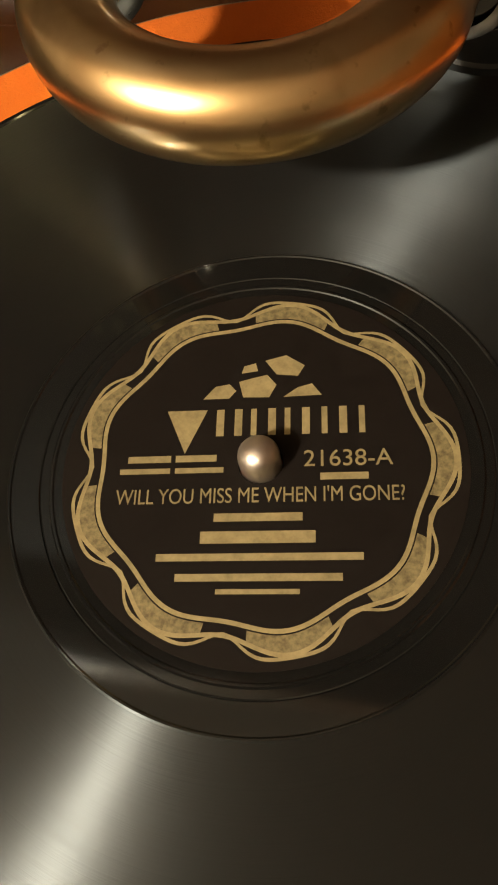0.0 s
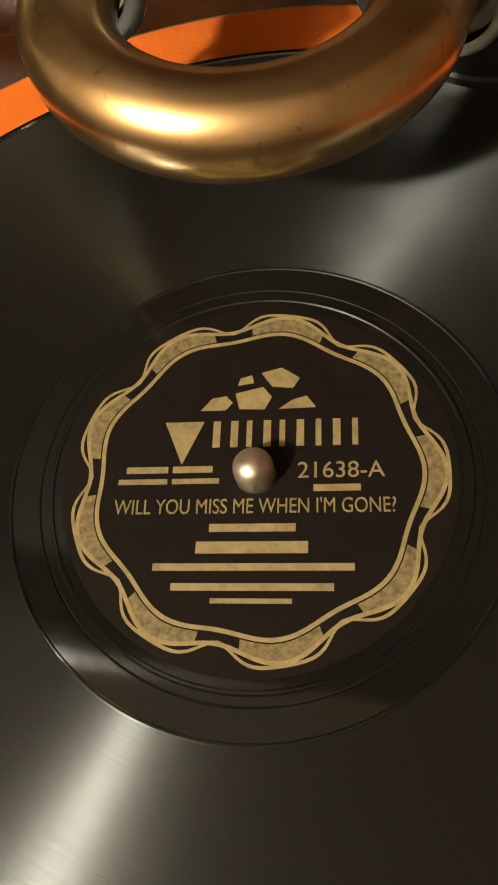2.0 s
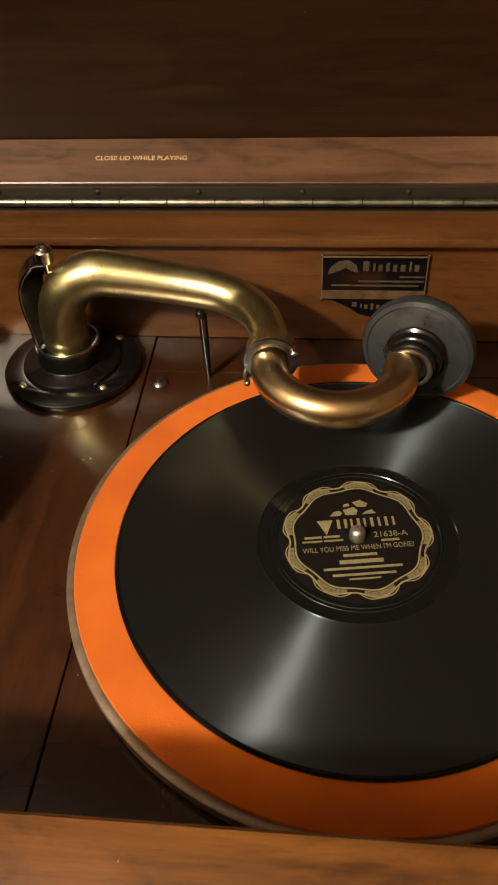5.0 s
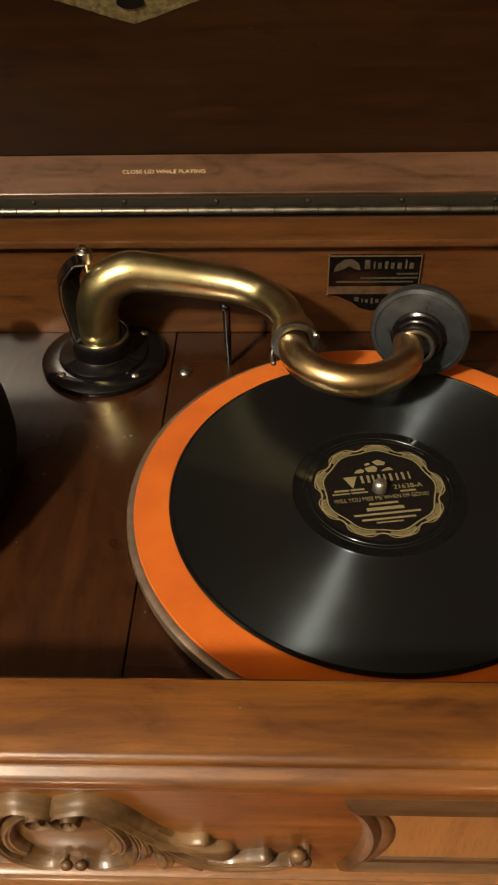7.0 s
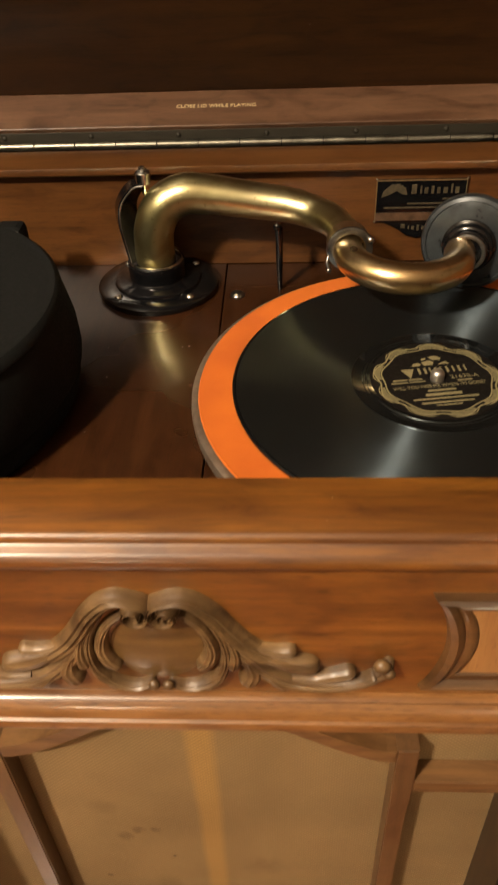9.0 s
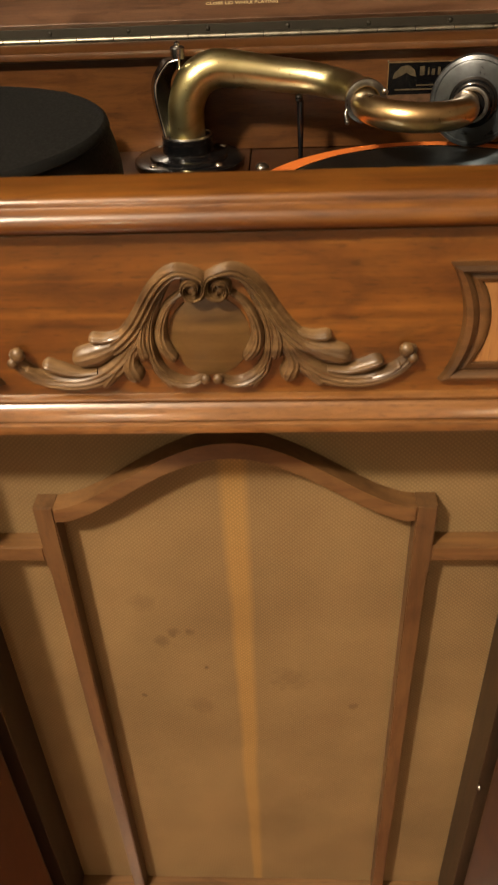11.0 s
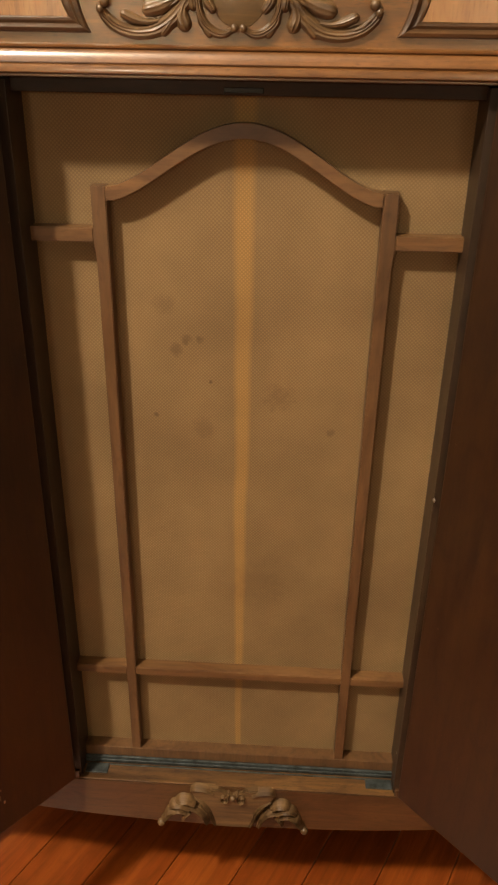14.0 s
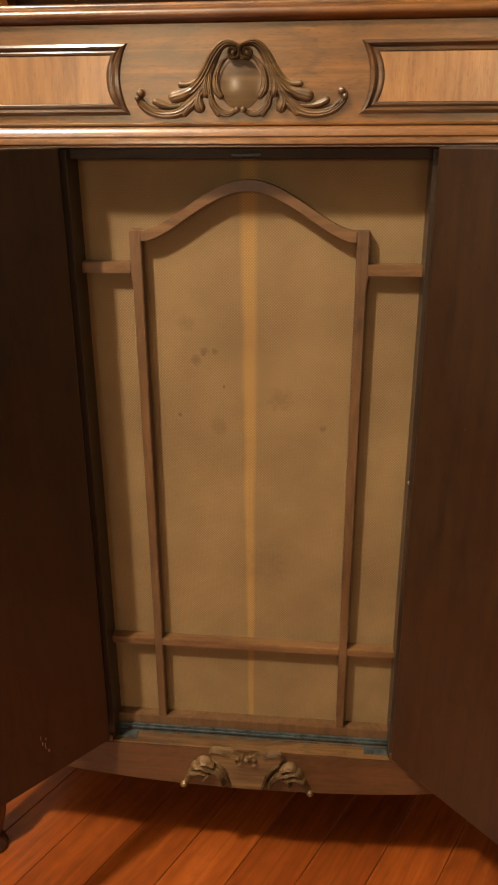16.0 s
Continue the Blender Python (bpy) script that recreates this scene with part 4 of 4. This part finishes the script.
for wd, ht in ((0.0044, 0.0056), (0.0015, 0.0042), (0.0030, 0.0036), (0.0024, 0.0046), (0.0034, 0.0036), (0.0028, 0.0036)):
    part("plate_mark", block(x, x + wd * 0.75, 0.1935, 0.1941, 0.9387 + 0.002 * abs(x - 0.013) / 0.012, 0.9387 + ht, 0), plate_print, plate)
    x += wd + 0.0013
for x0, x1, z in ((0.031, 0.047, 0.9640), (0.004, 0.047, 0.9605), (-0.014, 0.044, 0.9572)):
    part("plate_line", block(x0, x1, 0.1936, 0.1941, z, z + 0.0012, 0), plate_print, plate)
part("plate_picture", slab([(-0.0165, 0.9665), (-0.0150, 0.9715), (-0.0090, 0.9765), (-0.0030, 0.9770), (0.0020, 0.9735), (0.0035, 0.9680), (-0.0010, 0.9690), (-0.0050, 0.9715), (-0.0100, 0.9685)], 0.1935, 0.1941), plate_print, plate)
for x, z in ((-0.0205, 0.9805), (0.0487, 0.9805), (-0.0205, 0.9463), (0.0487, 0.9463)):
    part("plate_pin", screw(x, 0.1938, z, 0.0011, Matrix.Rotation(radians(90), 3, "X")), nickel, plate, smooth=True)

# arm rest post
part("arm_rest", merge(tube([(-0.0980, 0.1510, DECK), (-0.0982, 0.1510, 0.935), (-0.0985, 0.1510, 0.962)], [0.0018, 0.0026, 0.0030], 4, 12), bead(-0.0995, 0.1495, 0.9640, 0.0034, 1)), enamel, phono, "slim black tone arm rest post", True)

# ---- turntable ----
table = part("turntable", lathe([(0, DECK + 0.003), (0.120, DECK + 0.003), (0.146, DECK + 0.004), (0.1505, DECK + 0.0035), (0.1525, DECK + 0.005), (0.1530, 0.9200), (0.1526, 0.9238), (0.1508, 0.9250), (0.1488, 0.9248), (0.0, 0.9248)], 128), rim_metal, phono, "tarnished metal turntable", True)
part("felt_disc", lathe([(0, 0.9249), (0.1480, 0.9249), (0.1484, 0.9256), (0.1478, 0.9268), (0.0, 0.9270)], 128), felt, table, "bright orange felt", True)
part("spindle", lathe([(0.0043, 0.9245), (0.0043, 0.9332), (0.0041, 0.9346), (0.0034, 0.9360), (0.0020, 0.9370), (0.0, 0.9373)], 28), satin_nickel, table, "round-tipped nickel spindle", True)
part("turntable_hub", lathe([(0, DECK), (0.03, DECK), (0.03, DECK + 0.0031), (0, DECK + 0.0031)], 24), iron_dark, table)

# ---- tone arm ----
BX, BY = -0.1945, 0.1580
flange = part("tone_arm_base", lathe([(0, DECK), (0.0470, DECK), (0.0478, DECK + 0.0015), (0.0474, DECK + 0.0045), (0.0455, DECK + 0.0060), (0.0340, DECK + 0.0065), (0.0334, DECK + 0.0085), (0.0318, DECK + 0.0095), (0.0240, DECK + 0.0100), (0.0224, DECK + 0.0115), (0.0218, DECK + 0.0170), (0.0224, DECK + 0.0180), (0.0222, DECK + 0.0235), (0.0, DECK + 0.0235)], 64, (BX, BY, 0)), enamel, phono, "black enamelled round flange with screws", True)
for a in (45, 135, 225, 315):
    part("base_screw", screw(BX + 0.0390 * math.cos(radians(a)), BY + 0.0390 * math.sin(radians(a)), DECK + 0.0063, 0.0036), nickel, flange, smooth=True)
part("base_ring", lathe([(0.0194, 0.9340), (0.0206, 0.9340), (0.0212, 0.9352), (0.0207, 0.9366), (0.0196, 0.9366)], 40, (BX, BY, 0)), nickel, flange, "bright nickel ring", True)

arm = part("tone_arm", tube(
    [(BX, BY, 0.932), (BX, BY, 0.946), (BX + 0.0015, BY + 0.0003, 0.961), (BX + 0.010, BY + 0.001, 0.9775), (BX + 0.026, BY + 0.003, 0.9856), (BX + 0.046, BY + 0.0035, 0.9844), (BX + 0.078, BY + 0.0025, 0.9800), (-0.0890, 0.1562, 0.9772), (-0.0715, 0.1480, 0.9748), (-0.0598, 0.1335, 0.9750), (-0.0538, 0.1190, 0.9742), (-0.0508, 0.1040, 0.9738)],
    [0.0154, 0.0153, 0.0153, 0.0154, 0.0152, 0.0145, 0.0134, 0.0127, 0.0120, 0.0114, 0.0112, 0.0114], 12, 32), brass, phono, "bent brass tone arm with worn patina", True)
dirn = Vector((0.06, -1, 0.0)).normalized().to_track_quat("Z", "Y").to_matrix()
part("arm_collar", lathe([(0.0125, -0.001), (0.0142, 0.0), (0.0146, 0.0015), (0.0146, 0.0085), (0.0152, 0.0095), (0.0152, 0.0118), (0.0135, 0.0125), (0.0100, 0.0125)], 36, (-0.0510, 0.1045, 0.9738), dirn), red_brass, arm, "reddened brass collar", True)
part("collar_ring", lathe([(0.0106, 0.0119), (0.0150, 0.0119), (0.0158, 0.0128), (0.0156, 0.0146), (0.0138, 0.0152), (0.0110, 0.0150)], 36, (-0.0510, 0.1045, 0.9738), dirn), steel_old, arm, "steel collar ring", True)
part("collar_screw", merge(screw(-0.0365, 0.0880, 0.9808, 0.0024, dirn), tube([(-0.0385, 0.0965, 0.9808), (-0.0365, 0.0875, 0.9808)], [0.0017, 0.0017], 2, 10)), nickel, arm, smooth=True)
part("collar_clip", merge(tube([(-0.0640, 0.0905, 0.9700), (-0.0652, 0.0885, 0.9655), (-0.0642, 0.0875, 0.9615)], [0.0010, 0.0014, 0.0018], 4, 10), bead(-0.0640, 0.0872, 0.9600, 0.0019, 1)), steel_old, arm, smooth=True)

UC, UR = (-0.0138, 0.0921), 0.0378
neck_pts = [(-0.0514, 0.1030, 0.9732)]
for k in range(9):
    a = radians(180 + 180 * k / 8)
    neck_pts.append((UC[0] + UR * math.cos(a), UC[1] + UR * math.sin(a) * 1.0, 0.9724 - 0.0045 * k / 8))
neck_pts.append((0.0278, 0.1050, 0.9670))
part("gooseneck", tube(neck_pts, [0.0105] * 10 + [0.0100], 6, 28), red_brass, arm, "curved brass gooseneck tube", True)

SB = Vector((0.0350, 0.1140, 0.9660))
sdir = Vector((-0.30, -1.0, 0.10)).normalized().to_track_quat("Z", "Y").to_matrix()
box = part("sound_box", lathe([(0, -0.0085), (0.0280, -0.0085), (0.0325, -0.0060), (0.0335, -0.0030), (0.0335, 0.0010), (0.0325, 0.0030), (0.0300, 0.0040), (0.0292, 0.0032), (0.0280, 0.0036), (0.0200, 0.0052), (0.0150, 0.0060), (0.0, 0.0060)], 56, SB, sdir), pot_metal, arm, "round dark metal sound box")
for p in box.data.polygons:
    p.use_smooth = True
box.data.set_sharp_from_angle(angle=radians(35))
hub = part("sound_box_hub", lathe([(0.0, 0.0058), (0.0178, 0.0058), (0.0184, 0.0066), (0.0182, 0.0080), (0.0166, 0.0090), (0.0162, 0.0128), (0.0156, 0.0138), (0.0140, 0.0144), (0.0137, 0.0188), (0.0128, 0.0196), (0.0, 0.0196)], 48, SB, sdir), enamel, box, "glossy black stepped hub")
for p in hub.data.polygons:
    p.use_smooth = True
hub.data.set_sharp_from_angle(angle=radians(40))
part("hub_ring", lathe([(0.0100, 0.0190), (0.0124, 0.0196), (0.0130, 0.0206), (0.0126, 0.0218), (0.0112, 0.0222), (0.0100, 0.0218)], 40, SB, sdir), steel_old, hub, "dull steel ring", True)

# lever behind the elbow, with a thumb screw
def strap(points, width, thick, lean=-0.40):
    """A flat bent strap, its width along y and a little along x."""
    path = smooth_path(points, 7)
    bm = bmesh.new()
    rows = []
    for i, p in enumerate(path):
        d = path[min(i + 1, len(path) - 1)] - path[max(i - 1, 0)]
        n = Vector((-d.z, 0, d.x)).normalized() * (thick / 2)
        w = Vector((lean, 0.92, 0)) * (width / 2)
        rows.append([bm.verts.new(p + a * n + b * w) for a, b in ((-1, -1), (1, -1), (1, 1), (-1, 1))])
    for a, b in zip(rows, rows[1:]):
        for k in range(4):
            bm.faces.new((a[k], a[(k + 1) % 4], b[(k + 1) % 4], b[k]))
    bm.faces.new(rows[0])
    bm.faces.new(rows[-1])
    return bm


LEVER = [(BX - 0.0195, BY - 0.004, 0.9365), (BX - 0.0225, BY + 0.000, 0.9480), (BX - 0.0255, BY + 0.003, 0.9650), (BX - 0.0240, BY + 0.006, 0.9785), (BX - 0.0140, BY + 0.006, 0.9912), (BX - 0.0050, BY + 0.005, 0.9940)]
lever = part("arm_lever", strap(LEVER, 0.0130, 0.0026, -0.30), enamel, arm, "curved black strap lever")
part("lever_web", strap([(x + 0.0070, y + 0.0010, z) for x, y, z in LEVER[:5]], 0.017, 0.0020, 0.60), enamel, lever)
part("lever_edge", tube([(x + 0.0022, y - 0.0062, z) for x, y, z in LEVER], [0.0009] * 6, 6, 8), nickel, lever, "worn bright edge", True)
part("thumb_screw", lathe([(0, 0.986), (0.0017, 0.986), (0.0017, 0.9938), (0.0056, 0.9943), (0.0060, 1.0022), (0.0050, 1.0034), (0.0026, 1.0040), (0.0026, 1.0062), (0, 1.0072)], 20, (BX - 0.0035, BY + 0.0040, 0)), nickel, arm, "small nickel thumb screw", True)

# ---- the record ----
record = link("record", lathe([(0.0045, 0.0), (0.1262, 0.0), (0.1270, 0.0008), (0.1270, 0.0022), (0.1262, 0.0030), (0.1252, 0.0029), (0.1248, 0.0025), (0.0532, 0.0025), (0.0528, 0.0029), (0.0524, 0.0029), (0.0521, 0.0027), (0.0463, 0.0027), (0.0461, 0.0025), (0.0458, 0.0027), (0.0442, 0.0027), (0.0438, 0.0031), (0.0433, 0.0031), (0.0430, 0.0029), (0.0418, 0.0029), (0.0045, 0.0029)], 160), shellac, smooth=True)
record.data.set_sharp_from_angle(angle=radians(12))
record.location = (0, 0, 0.9272)
tagged(record, "black shellac record with a black and gold label on the turntable", "record")
LT = 0.00305
rlabel = part("label", lathe([(0.0045, LT - 0.0002), (0.0412, LT - 0.0002), (0.0412, LT), (0.0045, LT)], 96), label_paper, record, "round black paper label")
SPIN = 8.0
rlabel.rotation_euler = (0, 0, radians(SPIN))


def ring_band(fn0, fn1, z, n=180):
    bm = bmesh.new()
    a = [bm.verts.new((fn0(k) * math.cos(2 * math.pi * k / n), fn0(k) * math.sin(2 * math.pi * k / n), z)) for k in range(n)]
    b = [bm.verts.new((fn1(k) * math.cos(2 * math.pi * k / n), fn1(k) * math.sin(2 * math.pi * k / n), z)) for k in range(n)]
    for k in range(n):
        j = (k + 1) % n
        bm.faces.new((a[k], a[j], b[j], b[k]))
    return bm


def wave(k, n=180):
    return 0.5 + 0.5 * math.cos(2 * math.pi * 9 * k / n)


part("label_border", ring_band(lambda k: 0.0322 + 0.0016 * wave(k), lambda k: 0.0331 + 0.0016 * wave(k), LT + 0.00005), label_gold, rlabel)
part("label_border", ring_band(lambda k: 0.0348 + 0.0034 * wave(k), lambda k: 0.0357 + 0.0034 * wave(k), LT + 0.00006), label_gold, rlabel)
part("label_border", ring_band(lambda k: 0.0388 - 0.0042 * (1 - wave(k)) ** 3, lambda k: 0.0395 - 0.0042 * (1 - wave(k)) ** 3, LT + 0.00007), label_gold, rlabel)
for k in range(9):
    a = 2 * math.pi * k / 9
    bm = bmesh.new()
    rows = []
    for q in range(13):
        b = a + radians(-13 + 26 * q / 12)
        w = 0.5 + 0.5 * math.cos(9 * (b - a))
        lo, hi = 0.0334 + 0.0016 * w, 0.0352 + 0.0032 * w
        rows.append((bm.verts.new((lo * math.cos(b), lo * math.sin(b), LT + 0.00003)), bm.verts.new((hi * math.cos(b), hi * math.sin(b), LT + 0.00003))))
    for p, q in zip(rows, rows[1:]):
        bm.faces.new((p[0], q[0], q[1], p[1]))
    part("label_scroll", bm, label_dim, rlabel)


def flat_bar(x0, x1, y0, y1, slant=0.0):
    bm = bmesh.new()
    bm.faces.new([bm.verts.new(p) for p in ((x0, y0, LT + 0.00006), (x1, y0, LT + 0.00006), (x1 + slant, y1, LT + 0.00006), (x0 + slant, y1, LT + 0.00006))])
    return bm


# the maker's name and picture as plain gold shapes
x = -0.0200
for wd, ht in ((0.0086, 0.0100), (0.0030, 0.0062), (0.0056, 0.0062), (0.0056, 0.0062), (0.0062, 0.0062), (0.0062, 0.0062)):
    z, top, low = LT + 0.00006, 0.0124, 0.0124 - ht
    bm = bmesh.new()
    if ht > 0.008:
        strokes = [[(x, top), (x + wd * 0.5, low), (x + wd, top)]]
    elif wd < 0.004:
        strokes = [[(x + 0.0006, low), (x + 0.0022, low), (x + 0.0022, top), (x + 0.0006, top)]]
    else:
        strokes = [[(x, low), (x + 0.0016, low), (x + 0.0016, top), (x, top)], [(x + wd - 0.0022, low), (x + wd - 0.0010, low), (x + wd - 0.0010, top), (x + wd - 0.0022, top)]]
    for st in strokes:
        bm.faces.new([bm.verts.new((*p, z)) for p in st])
    part("label_mark", bm, label_gold, rlabel)
    x += wd + 0.0014
for outline in (
    ((-0.0125, 0.0150), (-0.0070, 0.0150), (-0.0055, 0.0168), (-0.0070, 0.0185), (-0.0100, 0.0180)),
    ((-0.0040, 0.0152), (0.0015, 0.0150), (0.0030, 0.0180), (0.0010, 0.0205), (-0.0020, 0.0198), (-0.0050, 0.0190)),
    ((0.0045, 0.0150), (0.0125, 0.0152), (0.0105, 0.0180), (0.0075, 0.0172)),
    ((0.0030, 0.0205), (0.0075, 0.0200), (0.0090, 0.0225), (0.0050, 0.0252), (0.0005, 0.0240)),
    ((-0.0045, 0.0210), (-0.0010, 0.0215), (-0.0015, 0.0235), (-0.0040, 0.0228)),
):
    bm = bmesh.new()
    bm.faces.new([bm.verts.new((px, py, LT + 0.00006)) for px, py in outline])
    part("label_picture", bm, label_gold, rlabel)
LM = Matrix.Translation((0, 0, LT + 0.0001))
lettering("label_title", "WILL YOU MISS ME WHEN I'M GONE?", 0.0046, LM @ Matrix.Translation((-0.0004, -0.0072, 0)), label_gold, rlabel, 0.00003, stretch=0.75)
lettering("label_number", "21638-A", 0.0051, LM @ Matrix.Translation((0.0175, 0.0005, 0)), label_gold, rlabel, 0.00003)
for x0, x1, y0, y1 in ((-0.0275, -0.0185, 0.0005, 0.0020), (-0.0175, -0.0090, 0.0005, 0.0020), (-0.0290, -0.0185, -0.0020, -0.0008), (-0.0175, -0.0075, -0.0020, -0.0008), (0.0120, 0.0215, -0.0040, -0.0025), (-0.0090, 0.0085, -0.0125, -0.0108), (-0.0115, 0.0110, -0.0170, -0.0145), (-0.0200, 0.0200, -0.0205, -0.0190), (-0.0160, 0.0160, -0.0245, -0.0230), (-0.0080, 0.0080, -0.0270, -0.0260)):
    part("label_line", flat_bar(x0, x1, y0, y1), label_gold, rlabel)

# ---- black round case beside the turntable ----
case = link("round_case", lathe([(0, 0), (0.126, 0), (0.132, 0.002), (0.135, 0.006), (0.1365, 0.018), (0.1355, 0.0205), (0.1385, 0.022), (0.1390, 0.025), (0.1385, 0.040), (0.1355, 0.056), (0.1330, 0.064), (0.1322, 0.0655), (0.1335, 0.067), (0.1325, 0.0705), (0.1300, 0.0725), (0.1275, 0.0722), (0.1250, 0.0712), (0.0, 0.0725)], 96), black_case, smooth=True)
case.location = (-0.3640, 0.0050, DECK)
tagged(case, "large low round black lidded case standing on the deck", "case")
part("case_handle", block(0.058, 0.080, 0.118, 0.138, 0.040, 0.066, 0.005), black_case, case)

# ---- floor planks ----
PW = 0.083
ang = radians(-27.5)
RX0, RX1, RY0, RY1 = -2.6, 2.4, -3.2, 0.42


def clipped(poly, keep):
    """One half-plane cut of a convex outline; keep(p) is positive inside."""
    out = []
    for a, b in zip(poly, poly[1:] + poly[:1]):
        da, db = keep(a), keep(b)
        if da >= 0:
            out.append(a)
        if da * db < 0:
            out.append(a + (b - a) * (da / (da - db)))
    return out


across_dir = Vector((math.cos(ang), math.sin(ang)))
along_dir = Vector((-math.sin(ang), math.cos(ang)))
for i in range(-44, 45):
    c = Vector((-0.26, -0.45)) + across_dir * (i * PW)
    half = PW / 2 - 0.0004
    outline = [c + across_dir * a * half + along_dir * b * 4.5 for a, b in ((-1, -1), (1, -1), (1, 1), (-1, 1))]
    for keep in (lambda p: p.x - RX0, lambda p: RX1 - p.x, lambda p: p.y - RY0, lambda p: RY1 - p.y):
        outline = clipped(outline, keep) if outline else outline
    if len(outline) < 3:
        continue
    turn_back = Matrix.Translation((c.x, c.y, FLOOR)) @ Matrix.Rotation(ang, 4, "Z")
    local = [turn_back.inverted() @ Vector((p.x, p.y, FLOOR)) for p in outline]
    bm = bmesh.new()
    top = [bm.verts.new((p.x, p.y, -0.0008)) for p in local]
    low = [bm.verts.new((p.x, p.y, -0.022)) for p in local]
    mid = sum(local, Vector()) / len(local)
    crown = [bm.verts.new((p.x - 0.0010 * (1 if p.x > mid.x else -1), p.y, 0.0)) for p in local]
    n = len(local)
    for k in range(n):
        j = (k + 1) % n
        bm.faces.new((top[k], top[j], low[j], low[k]))
        bm.faces.new((crown[k], crown[j], top[j], top[k]))
    bm.faces.new(crown)
    bm.faces.new(low)
    part("plank", bm, pine, floor).matrix_basis = turn_back
